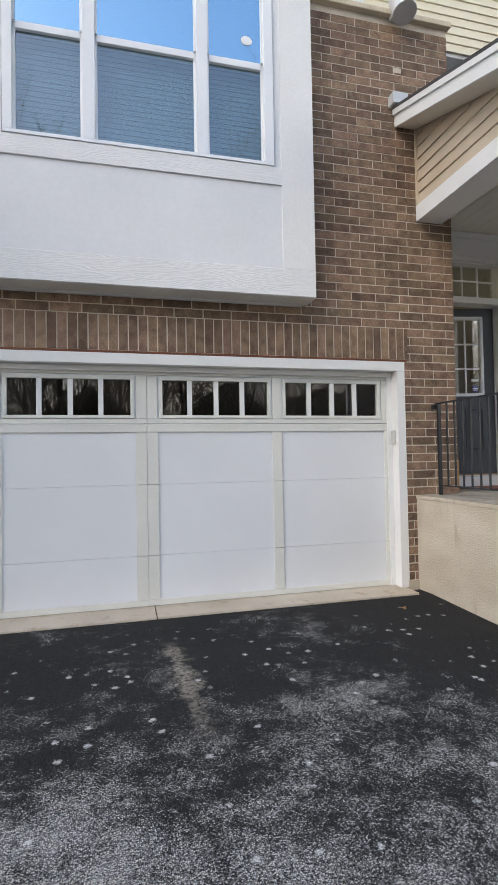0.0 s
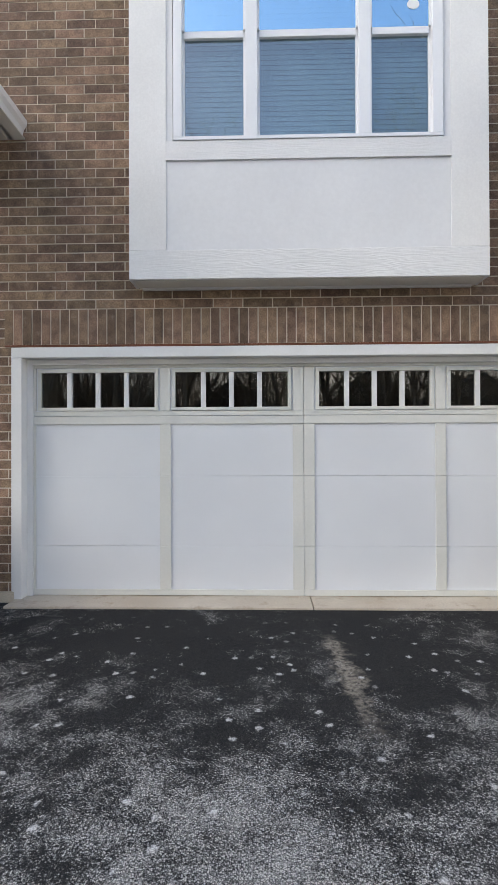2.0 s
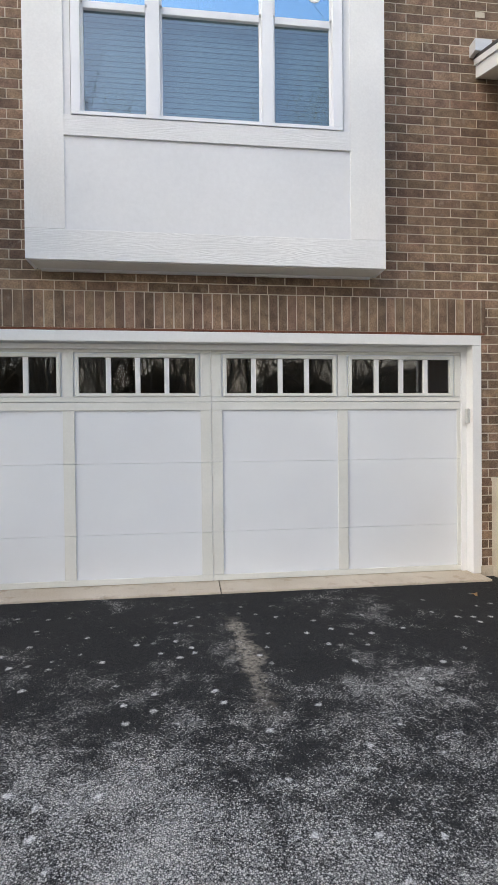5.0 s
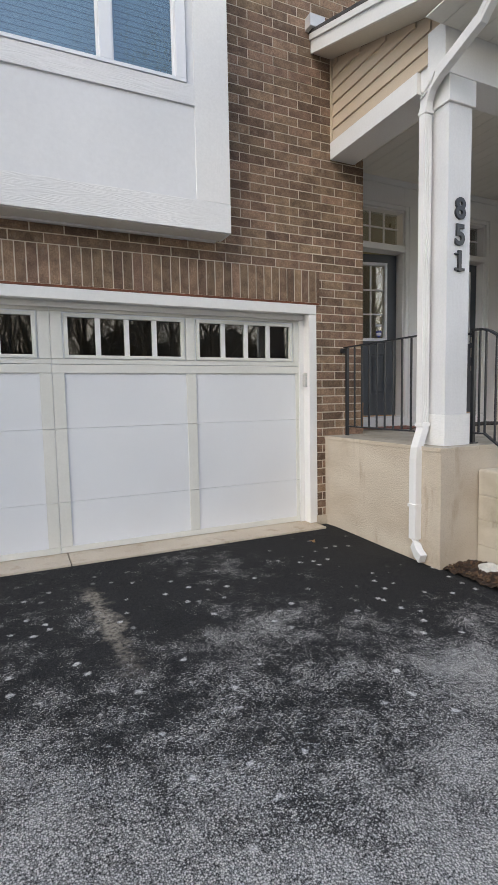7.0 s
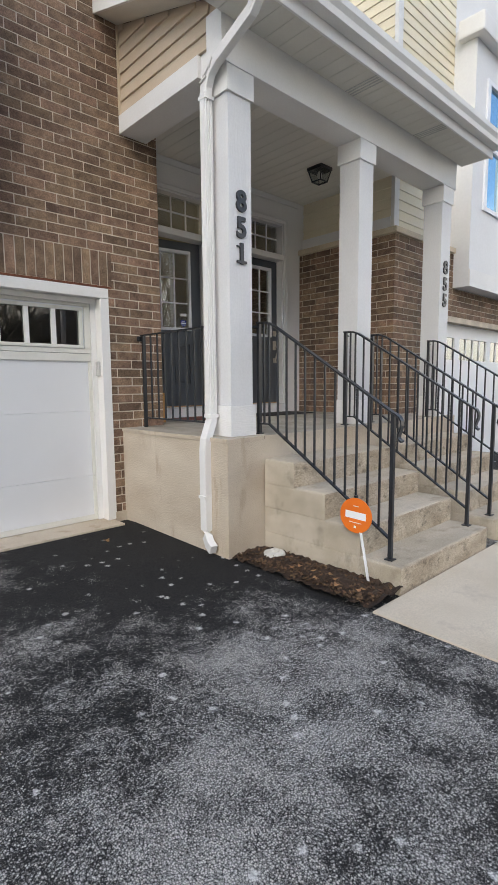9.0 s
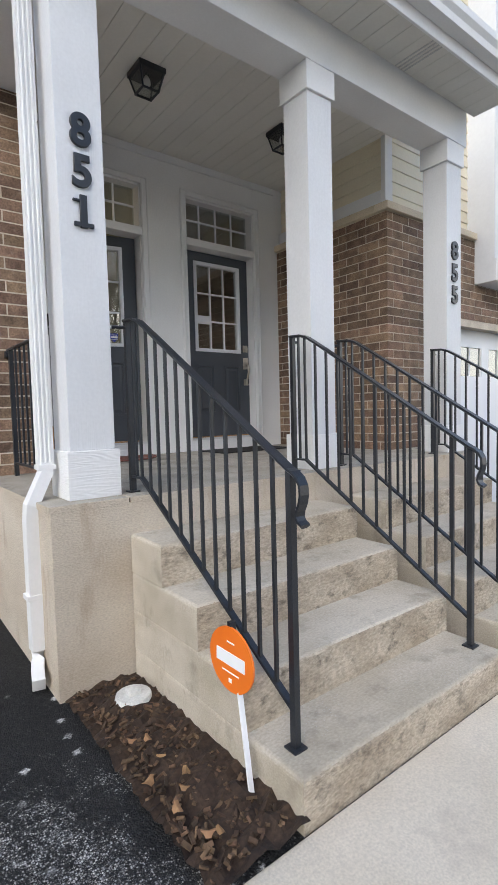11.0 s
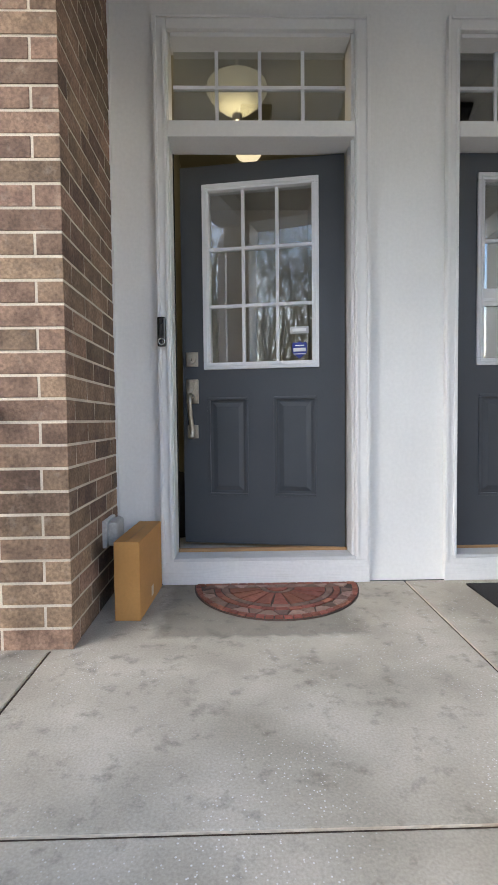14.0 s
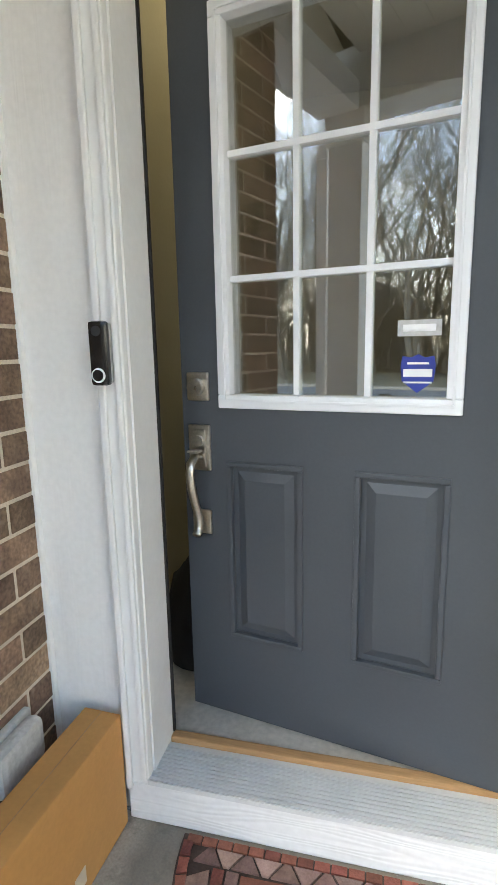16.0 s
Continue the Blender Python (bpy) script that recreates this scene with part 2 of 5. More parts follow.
    base = blend(op("MULTIPLY", salty, 0.95), base, (0.74, 0.72, 0.68))
    base = blend(dotted, base, (0.82, 0.81, 0.79))
    l.new(base, p.inputs["Base Color"])
    p.inputs["Roughness"].default_value = 0.82
    p.inputs["Specular IOR Level"].default_value = 0.22
    bp = n.new("ShaderNodeBump")
    bp.inputs["Strength"].default_value, bp.inputs["Distance"].default_value = 0.85, 0.009
    l.new(op("ADD", op("MULTIPLY", stone, -1.0), op("MULTIPLY", grit, -0.35)), bp.inputs["Height"])
    l.new(bp.outputs["Normal"], p.inputs["Normal"])
    return m


ASPHALT = asphalt_mat()
BRICK = dict(a=(0.152, 0.094, 0.063), b=(0.272, 0.174, 0.117), scale=11.0, rough=0.88, fine=95, bump=0.6, spread=0.36, grain=0.32,
             dirt=((0.38, 0.3, 0.24), 17.0, 0.57, 0.85, (1, 1, 1)))
BRICK_PIECE = surf("brick_face", rand="object", **BRICK)
BRICK_FIELD = surf("brick_field", rand="island", **BRICK)
MORTAR = surf("mortar", (0.5, 0.43, 0.34), (0.66, 0.58, 0.47), 5, 0.95, 150, 0.5)
CONCRETE = surf("worn_step_concrete", (0.42, 0.36, 0.275), (0.56, 0.495, 0.4), 3.2, 0.92, 110, 0.4, grain=0.13, stretch=(0.6, 1, 1.6), dirt=((0.24, 0.2, 0.15), 7.0, 0.54, 0.76, (1, 1, 0.8)), fleck=0.25)
# pitted, mottled riser concrete; part of its darker tone is painted riser shade
PITTED_RISER_SHADE = surf("pitted_shaded_concrete", (0.37, 0.3, 0.22), (0.53, 0.455, 0.355), 5.0, 0.95, 75, 1.6, grain=0.24, stretch=(0.7, 1, 1.5), dirt=((0.12, 0.1, 0.075), 15.0, 0.54, 0.7, (0.8, 1, 1.2)))
PARGE = surf("parged_concrete", (0.5, 0.42, 0.325), (0.61, 0.535, 0.435), 1.6, 0.92, 75, 1.3, grain=0.13, stretch=(1, 1, 2.2), dirt=((0.33, 0.23, 0.15), 3.2, 0.55, 0.75, (1.8, 1.8, 0.45)))
TREAD = surf("porch_concrete", (0.33, 0.295, 0.24), (0.47, 0.425, 0.355), 3.4, 0.85, 150, 0.25, grain=0.13, dirt=((0.15, 0.135, 0.11), 16.0, 0.55, 0.76, (1, 1, 1)), fleck=0.7)


def damp_patch(m, x0, x1, y0):
    """A darker damp print with ragged edges, left by a larger mat."""
    n, l = m.node_tree.nodes, m.node_tree.links
    p = n["Principled BSDF"]
    col = p.inputs["Base Color"].links[0].from_socket
    g = n.new("ShaderNodeNewGeometry")
    ns = n.new("ShaderNodeTexNoise")
    ns.inputs["Scale"].default_value, ns.inputs["Detail"].default_value = 14, 6
    l.new(g.outputs["Position"], ns.inputs["Vector"])
    sp = n.new("ShaderNodeSeparateXYZ")
    l.new(g.outputs["Position"], sp.inputs["Vector"])

    def soft(src, lo, hi):
        ad = n.new("ShaderNodeMath")
        ad.operation = "MULTIPLY_ADD"
        ad.inputs[1].default_value = 0.09
        l.new(ns.outputs["Fac"], ad.inputs[0])
        l.new(src, ad.inputs[2])
        r = n.new("ShaderNodeMapRange")
        r.inputs["From Min"].default_value, r.inputs["From Max"].default_value = lo + 0.045, hi + 0.045
        l.new(ad.outputs["Value"], r.inputs["Value"])
        return r.outputs["Result"]

    def times(a, b):
        q = n.new("ShaderNodeMath")
        q.operation = "MULTIPLY"
        l.new(a, q.inputs[0])
        l.new(b, q.inputs[1]) if not isinstance(b, float) else None
        if isinstance(b, float):
            q.inputs[1].default_value = b
        return q.outputs["Value"]

    f = times(times(times(soft(sp.outputs["X"], x0, x0 + 0.05), soft(sp.outputs["X"], x1, x1 - 0.09)), soft(sp.outputs["Y"], y0, y0 + 0.025)), 0.6)
    mx = n.new("ShaderNodeMix")
    mx.data_type = "RGBA"
    mx.inputs["B"].default_value = (0.13, 0.12, 0.1, 1)
    l.new(f, mx.inputs["Factor"])
    l.new(col, mx.inputs["A"])
    l.new(mx.outputs["Result"], p.inputs["Base Color"])


damp_patch(TREAD, 3.76, 4.62, 4.56)
PAVING = surf("walk_concrete", (0.54, 0.465, 0.36), (0.64, 0.565, 0.455), 1.5, 0.9, 120, 0.4, grain=0.12, dirt=((0.36, 0.3, 0.24), 3, 0.58, 0.8, (1, 1, 1)))
WHITE = surf("white_trim_paint", (0.77, 0.765, 0.75), (0.82, 0.815, 0.8), 2, 0.5, 60, 0.06, grain=0.02)
WHITE_GRAIN = wood_emboss("white_grained_board", (0.77, 0.77, 0.76), (0.82, 0.815, 0.805), "x", 0.2)
WHITE_GRAIN_V = wood_emboss("white_grained_board_upright", (0.8, 0.79, 0.77), (0.84, 0.835, 0.815), "z", 0.045)
COLUMN_WHITE = wood_emboss("white_column_board", (0.66, 0.665, 0.67), (0.71, 0.715, 0.72), "z", 0.07)
WALL_WHITE = surf("white_smooth_board", (0.75, 0.755, 0.76), (0.79, 0.795, 0.8), 1.5, 0.6, 30, 0.08, grain=0.02)
VINYL = surf("white_vinyl", (0.82, 0.83, 0.85), (0.86, 0.865, 0.88), 2, 0.35, 40, 0.03, grain=0.01)
PANEL = surf("door_panel_paint", (0.74, 0.755, 0.775), (0.78, 0.795, 0.81), 1.2, 0.45, 140, 0.1, grain=0.012)
CREAM = surf("cream_overlay_paint", (0.69, 0.685, 0.635), (0.74, 0.73, 0.68), 2, 0.5, 60, 0.08, grain=0.02)
BEIGE = surf("beige_siding", (0.6, 0.5, 0.36), (0.66, 0.56, 0.42), 2, 0.6, 50, 0.08, grain=0.03)
CREAM_SIDING = surf("cream_siding", (0.78, 0.7, 0.52), (0.82, 0.75, 0.58), 2, 0.6, 50, 0.08, grain=0.03)
TAN_SIDING = surf("tan_siding", (0.56, 0.45, 0.33), (0.61, 0.5, 0.38), 2, 0.6, 50, 0.08, grain=0.03)
CAPSTONE = surf("cast_stone", (0.6, 0.5, 0.36), (0.68, 0.58, 0.44), 3, 0.85, 90, 0.4)
SOFFIT = surf("soffit_vinyl", (0.68, 0.66, 0.6), (0.73, 0.71, 0.65), 2, 0.5, 40, 0.05, grain=0.02)
CEIL = surf("ceiling_vinyl", (0.76, 0.74, 0.68), (0.8, 0.78, 0.72), 2, 0.5, 40, 0.05, grain=0.02)
SHINGLE = surf("asphalt_shingle", (0.05, 0.048, 0.05), (0.09, 0.085, 0.085), 8, 0.95, 200, 0.8, grain=0.3, rand="island")
RUST = surf("rusty_steel", (0.16, 0.055, 0.03), (0.25, 0.09, 0.05), 6, 0.85, 120, 0.4, grain=0.2)
BLACK = surf("black_painted_iron", (0.012, 0.014, 0.018), (0.022, 0.025, 0.031), 9, 0.34, 150, 0.2, grain=0.2, dirt=((0.5, 0.5, 0.5), 60, 0.74, 0.78, (1, 1, 1)))
NUMBER = surf("black_number_metal", (0.015, 0.016, 0.02), (0.03, 0.032, 0.036), 9, 0.35, 150, 0.05)
SLATE_DOOR = surf("slate_grey_door_paint", (0.062, 0.07, 0.082), (0.075, 0.083, 0.096), 2, 0.42, 130, 0.08, grain=0.03)
NICKEL = surf("satin_nickel", (0.55, 0.5, 0.43), (0.65, 0.6, 0.53), 8, 0.3, 140, 0.05, metal=1.0)
ALU = surf("mill_aluminium", (0.62, 0.62, 0.62), (0.68, 0.68, 0.68), 8, 0.4, 140, 0.03, metal=0.15, grain=0.03)
CARDBOARD = surf("brown_cardboard", (0.5, 0.25, 0.078), (0.57, 0.295, 0.098), 3, 0.75, 80, 0.1, grain=0.04)
# near-black for lens and far panes, and for darkness painted behind the garage panes
NEAR_BLACK = surf("near_black", (0.02, 0.02, 0.022), (0.035, 0.035, 0.037), 2, 0.8, 20, 0.0)
HALL = surf("olive_beige_wall", (0.37, 0.345, 0.25), (0.41, 0.385, 0.285), 1, 0.8, 60, 0.05, grain=0.02)
HALL_FLOOR = surf("pale_hall_tile", (0.5, 0.46, 0.4), (0.56, 0.52, 0.46), 2, 0.4, 60, 0.05)
OAK = surf("oak_threshold", (0.35, 0.19, 0.08), (0.45, 0.26, 0.12), 4, 0.55, 90, 0.2, stretch=(0.2, 3, 3))
BLIND = surf("window_blind", (0.6, 0.66, 0.7), (0.66, 0.72, 0.76), 2, 0.6, 30, 0.0, grain=0.02)
# blue sky reflection is painted in through the tint of the mirror part
GLASS = glass_mat("sky_tinted_window_glass", (0.6, 0.7, 0.78), mirror=0.66, mirror_tint=(0.54, 0.79, 0.93))
SCREENED = glass_mat("screened_glass", (0.52, 0.63, 0.66), 0.02, mirror=0.16)
GLASS_CLEAR = glass_mat("door_glass", (0.8, 0.82, 0.8), mirror=0.185)
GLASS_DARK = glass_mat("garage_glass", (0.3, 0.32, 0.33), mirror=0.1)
MULCH = surf("dark_mulch", (0.025, 0.014, 0.009), (0.06, 0.035, 0.02), 12, 0.95, 60, 1.0, grain=0.4)
CHIP = surf("bark_chip", (0.05, 0.028, 0.015), (0.12, 0.07, 0.04), 12, 0.95, 60, 0.5, grain=0.3, rand="island", spread=0.7)
LEAF = surf("dry_leaf", (0.22, 0.11, 0.05), (0.34, 0.19, 0.09), 20, 0.85, 90, 0.3, rand="object")
LIDSTONE = surf("weathered_plastic_lid", (0.55, 0.54, 0.5), (0.65, 0.64, 0.6), 10, 0.8, 80, 0.3)
ORANGE = surf("orange_sign", (0.85, 0.17, 0.015), (0.9, 0.2, 0.02), 3, 0.45, 30, 0.0, grain=0.01)
SIGN_WHITE = surf("sign_white", (0.85, 0.85, 0.85), (0.88, 0.88, 0.88), 3, 0.5, 30, 0.0, grain=0.01)
BLUE = surf("sticker_blue", (0.03, 0.05, 0.3), (0.04, 0.06, 0.33), 3, 0.4, 30, 0.0, grain=0.01)
TERRA = [surf("mat_red", (0.2, 0.062, 0.044), (0.28, 0.095, 0.068), 30, 0.9, 200, 0.6, rand="object", spread=0.35),
         surf("mat_brown", (0.13, 0.075, 0.06), (0.2, 0.12, 0.1), 30, 0.9, 200, 0.6, rand="object", spread=0.35),
         surf("mat_stone", (0.24, 0.15, 0.125), (0.31, 0.2, 0.17), 30, 0.9, 200, 0.6, rand="object", spread=0.3)]
MAT_BASE = surf("mat_rubber", (0.05, 0.032, 0.026), (0.075, 0.05, 0.04), 20, 0.9, 150, 0.5)
RUBBER = surf("black_rubber", (0.012, 0.011, 0.011), (0.02, 0.018, 0.018), 20, 0.85, 150, 0.5)
GREYBOX = surf("grey_plastic", (0.5, 0.5, 0.48), (0.56, 0.56, 0.54), 5, 0.5, 80, 0.05)
BLACKGLOSS = surf("black_gloss_plastic", (0.01, 0.01, 0.011), (0.014, 0.014, 0.015), 5, 0.12, 80, 0.0)
LAMP_GLASS = glass_mat("lamp_glass", (0.7, 0.72, 0.7), 0.15)
BARK = surf("bare_bark", (0.19, 0.155, 0.115), (0.31, 0.255, 0.19), 6, 0.95, 60, 0.5)
GRASS = surf("winter_grass", (0.24, 0.2, 0.12), (0.36, 0.3, 0.19), 0.6, 0.95, 30, 0.5, grain=0.3)
ROAD = surf("salt_greyed_street_asphalt", (0.2, 0.2, 0.2), (0.28, 0.28, 0.28), 0.8, 0.9, 90, 0.4)
FAR_SIDING = surf("far_house_siding", (0.58, 0.53, 0.43), (0.64, 0.6, 0.5), 0.7, 0.8, 10, 0.0)
FAR_ROOF = surf("far_house_roof", (0.09, 0.08, 0.075), (0.13, 0.12, 0.11), 2, 0.95, 30, 0.3)

# ---- mesh helpers ----


def bx(bm, x0, x1, y0, y1, z0, z1, m=None):
    v = [bm.verts.new((x, y, z)) for z in (z0, z1) for y in (y0, y1) for x in (x0, x1)]
    if m is not None:
        for q in v:
            q.co = m @ q.co
    for f in ((0, 2, 3, 1), (4, 5, 7, 6), (0, 1, 5, 4), (2, 6, 7, 3), (0, 4, 6, 2), (1, 3, 7, 5)):
        bm.faces.new([v[i] for i in f])
    return v


def prism(bm, pts, lo, hi, axis="y"):
    """Pulls a flat outline, in the two other axes, from lo to hi along an axis."""
    def at(a, b, c):
        return {"x": (c, a, b), "y": (a, c, b), "z": (a, b, c)}[axis]
    lower, upper = [bm.verts.new(at(a, b, lo)) for a, b in pts], [bm.verts.new(at(a, b, hi)) for a, b in pts]
    k = len(pts)
    bm.faces.new(lower), bm.faces.new(upper[::-1])
    for i in range(k):
        bm.faces.new((lower[i], upper[i], upper[(i + 1) % k], lower[(i + 1) % k]))


def sweep(bm, pts, prof, up=(0, 0, 1)):
    """Carries a closed outline (side, up) along a line of points."""
    pts = [Vector(p) for p in pts]
    rings = []
    for i, p in enumerate(pts):
        d = (pts[min(i + 1, len(pts) - 1)] - pts[max(i - 1, 0)]).normalized()
        u = Vector(up)
        if abs(d.dot(u)) > 0.95:
            u = Vector((0, 1, 0)) if abs(d.y) < 0.9 else Vector((1, 0, 0))
        s = d.cross(u).normalized()
        t = s.cross(d)
        rings.append([bm.verts.new(p + s * a + t * b) for a, b in prof])
    k = len(prof)
    for r0, r1 in zip(rings, rings[1:]):
        for i in range(k):
            bm.faces.new((r0[i], r0[(i + 1) % k], r1[(i + 1) % k], r1[i]))
    bm.faces.new(rings[0][::-1]), bm.faces.new(rings[-1])


def ring(r, k=10, rz=None):
    return [(r * math.cos(2 * math.pi * i / k), (rz or r) * math.sin(2 * math.pi * i / k)) for i in range(k)]


def rect(a, b):
    return [(-a / 2, -b / 2), (a / 2, -b / 2), (a / 2, b / 2), (-a / 2, b / 2)]


def tube(bm, pts, r, k=8):
    sweep(bm, pts, ring(r, k))


def lathe(bm, prof, at, k=20):
    """Turns an outline (radius, height) round the upright axis at a place."""
    cols = [[bm.verts.new((at[0] + r * math.cos(2 * math.pi * i / k), at[1] + r * math.sin(2 * math.pi * i / k), at[2] + z)) for i in range(k)] for r, z in prof]
    for a, b in zip(cols, cols[1:]):
        for i in range(k):
            bm.faces.new((a[i], a[(i + 1) % k], b[(i + 1) % k], b[i]))
    bm.faces.new(cols[0][::-1]), bm.faces.new(cols[-1])


def mesh_of(name, bm, material, bevel=0.0, smooth=False):
    bmesh.ops.recalc_face_normals(bm, faces=bm.faces)
    if bevel:
        bmesh.ops.bevel(bm, geom=[e for e in bm.edges if e.calc_face_angle(0) > 0.5], offset=bevel, segments=2, affect="EDGES", profile=0.6)
    me = bpy.data.meshes.new(name)
    bm.to_mesh(me)
    bm.free()
    me.materials.append(material)
    if smooth:
        for f in me.polygons:
            f.use_smooth = True
    return me


def part(name, bm, material, parent=None, label="", bevel=0.0, smooth=False):
    ob = new(name, mesh_of(name, bm, material, bevel, smooth))
    if parent:
        ob.parent = parent
    return tagged(ob, label)


def boxpart(name, dims, material, parent=None, label="", bevel=0.0):
    bm = bmesh.new()
    bx(bm, *dims)
    return part(name, bm, material, parent, label, bevel)


def thing(name, label, category, group="", kind=""):
    return tagged(new(name), label, category, group, kind)


def structure(ob, label, category):
    return tagged(ob, label, category, kind="structure")


def joined(name, verts, faces, material, parent=None, label=""):
    me = bpy.data.meshes.new(name)
    me.from_pydata(verts, [], faces)
    me.materials.append(material)
    ob = new(name, me)
    if parent:
        ob.parent = parent
    return tagged(ob, label, kind="stuff")


BOXF = ((0, 2, 3, 1), (4, 5, 7, 6), (0, 1, 5, 4), (2, 6, 7, 3), (0, 4, 6, 2), (1, 3, 7, 5))

# ---- ground ----
GY = 4.30


def ground_z(y):
    return 0.0 - 0.021 * min(max(GY - y, 0), 7)


bm = bmesh.new()
rows_y = [-600, -60, -30, -16, -8, -4, -2.7, 0, 2, GY, 6.5, 40, 600]
cols_x = [-600, -60, -12, -3, 3.085, 12, 60, 600]
gv = [[bm.verts.new((x, y, ground_z(y) - (0.08 if y > 4.4 else 0))) for x in cols_x] for y in rows_y]
for i in range(len(rows_y) - 1):
    for j in range(len(cols_x) - 1):
        bm.faces.new((gv[i][j], gv[i][j + 1], gv[i + 1][j + 1], gv[i + 1][j]))
ground = structure(part("ground", bm, ASPHALT), "dark sealed asphalt drive with salt residue", "driveway")

bm = bmesh.new()
bx(bm, -60, 60, -20, -10.5, -0.3, -0.109)
structure(part("road", bm, ROAD), "grey worn street asphalt", "road")
bm = bmesh.new()
bx(bm, -300, 300, -300, -20.5, -0.3, 0.02)
structure(part("lawn", bm, GRASS), "brown winter grass across the street", "lawn")
bm = bmesh.new()
bx(bm, -300, 300, -20.5, -20, -0.3, 0.03)
structure(part("kerb", bm, PAVING), "pale concrete kerb along the street", "kerb")

# concrete apron of the garage, in two bays with a joint
apron = thing("apron", "tan concrete garage apron with one joint", "slab", kind="structure")
for a, b in ((-2.02, 0.532), (0.54, 2.92)):
    boxpart("slab", (a, b, 4.29, 4.75, -0.2, 0.018), PARGE, apron, bevel=0.006)

# concrete walk
walkway = thing("pavement", "pale broom-finished concrete walk beside the drive", "walk", kind="structure")
for k, (y0, y1) in enumerate(((0.44, 1.70), (-0.8, 0.43), (-2.0, -0.81))):
    for x0, x1 in ((3.09, 4.9), (4.91, 6.8)):
        bm = bmesh.new()
        v = bx(bm, x0, x1, y0, y1, -0.2, 0)
        for q in v:
            if q.co.z > -0.1:
                q.co.z = ground_z(q.co.y) + 0.012
        part("slab", bm, PAVING, walkway, bevel=0.006)

# planting strip beside the stair
bm = bmesh.new()
random.seed(5)
nx, ny = 8, 40
mv = [[bm.verts.new((3.075 + 0.36 * i / nx + (random.uniform(-.015, .0) if i == 0 else 0), 1.69 + 1.26 * j / ny, ground_z(2.3) + 0.012 + random.uniform(0, 0.03) + (0.02 if i > 2 else 0))) for i in range(nx + 1)] for j in range(ny + 1)]
for j in range(ny):
    for i in range(nx):
        bm.faces.new((mv[j][i], mv[j][i + 1], mv[j + 1][i + 1], mv[j + 1][i]))
structure(part("planting_strip", bm, MULCH), "dark mulch strip beside the concrete stair", "mulch")
vs, fs = [], []
for k in range(520):
    x, y = random.uniform(3.08, 3.4), random.uniform(1.72, 2.92)
    m = pose(x, y, ground_z(2.3) + 0.045 + random.uniform(-0.01, 0.01), random.uniform(-40, 40), random.uniform(-40, 40), random.uniform(0, 360))
    a, b, c = random.uniform(0.005, 0.02), random.uniform(0.003, 0.008), random.uniform(0.002, 0.005)
    o = len(vs)
    vs += [m @ Vector((sx * a, sy * b, sz * c)) for sz in (-1, 1) for sy in (-1, 1) for sx in (-1, 1)]
    fs += [tuple(o + q for q in f) for f in BOXF]
tagged(joined("bark_chips", vs, fs, CHIP, None, "dark bark chips on the planting strip"), category="mulch")

# ---- brick walls ----
BL, BH, JT = 0.2445, 0.0716, 0.0097
YF = 4.49  # face of the garage wall
XE = 3.514  # its free end beside the porch
Z0 = 0.087


def piece_mesh(name, dx, dy, dz):
    bm = bmesh.new()
    bx(bm, 0, dx, 0, dy, 0, dz)
    return mesh_of(name, bm, BRICK_PIECE, 0.0025)


near_bricks, far_v, far_f = [], [], []


def far_box(x0, x1, y0, y1, z0, z1):
    o = len(far_v)
    far_v.extend((x, y, z) for z in (z0, z1) for y in (y0, y1) for x in (x0, x1))
    far_f.extend(tuple(o + q for q in f) for f in BOXF)


def inside(x, z, holes):
    return any(a < x < b and c < z < d for a, b, c, d in holes)


def cut(x0, x1, z, holes):
    """The stretches of one course that lie outside the openings."""
    spans = [(x0, x1)]
    for a, b, c, d in holes:
        if c - 0.02 < z < d - 0.001:
            nxt = []
            for s, e in spans:
                if e <= a or s >= b:
                    nxt.append((s, e))
                else:
                    if s < a:
                        nxt.append((s, a))
                    if e > b:
                        nxt.append((b, e))
            spans = nxt
    return spans


def brick_field(x0, x1, z0, z1, y, holes, near=None, depth=0.09, corner="right"):
    """Courses of running bond with their face at y, laid from the free corner; every other course shows a header there.
    near: bricks past this x and below that z are pieces of their own."""
    z, row = z0, 0
    while z + BH <= z1 + 0.002:
        edge = depth + JT if row % 2 else 0.0
        for s, e in cut(x0, x1, z, holes):
            n = 0
            while True:
                off = edge + n * (BL + JT)
                a, b = (x1 - off - BL, x1 - off) if corner == "right" else (x0 + off, x0 + off + BL)
                n += 1
                if off > x1 - x0:
                    break
                a, b = max(a, s), min(b, e)
                if b - a > 0.02:
                    jig = random.uniform(-0.001, 0.001)
                    if near and a > near[0] and z < near[1]:
                        near_bricks.append((a, y + jig, z, b - a, depth, BH))
                    else:
                        far_box(a, b, y + jig, y + depth, z, z + BH)
        z += BH + JT
        row += 1


def brick_return(xa, xb, y0, y1, z0, z1, zlow, znear=None):
    """The short side of a brick corner; it shows a header where the front shows a stretcher."""
    z, row = z0, 0
    while z + BH <= z1:
        y = y0 if row % 2 else y0 + 0.09 + JT
        while y < y1 - 0.02:
            d = min(BL, y1 - y)
            if z + BH > zlow:
                if znear and z < znear:
                    near_bricks.append((xa, y, z, xb - xa + random.uniform(-0.001, 0.001), d, BH))
                else:
                    far_box(xa, xb, y, y + d, z, z + BH)
            y += BL + JT
        z += BH + JT
        row += 1


random.seed(2)
BAY = (-0.955, 1.945, 4.24, 2.69)
ZT = 5.60
holes = [(-2.037, 2.933, -1, 2.21), (-2.105, 2.975, 2.2, 2.518)]
brick_field(-5.0, XE, Z0, ZT, YF, holes, near=(2.45, 3.0))
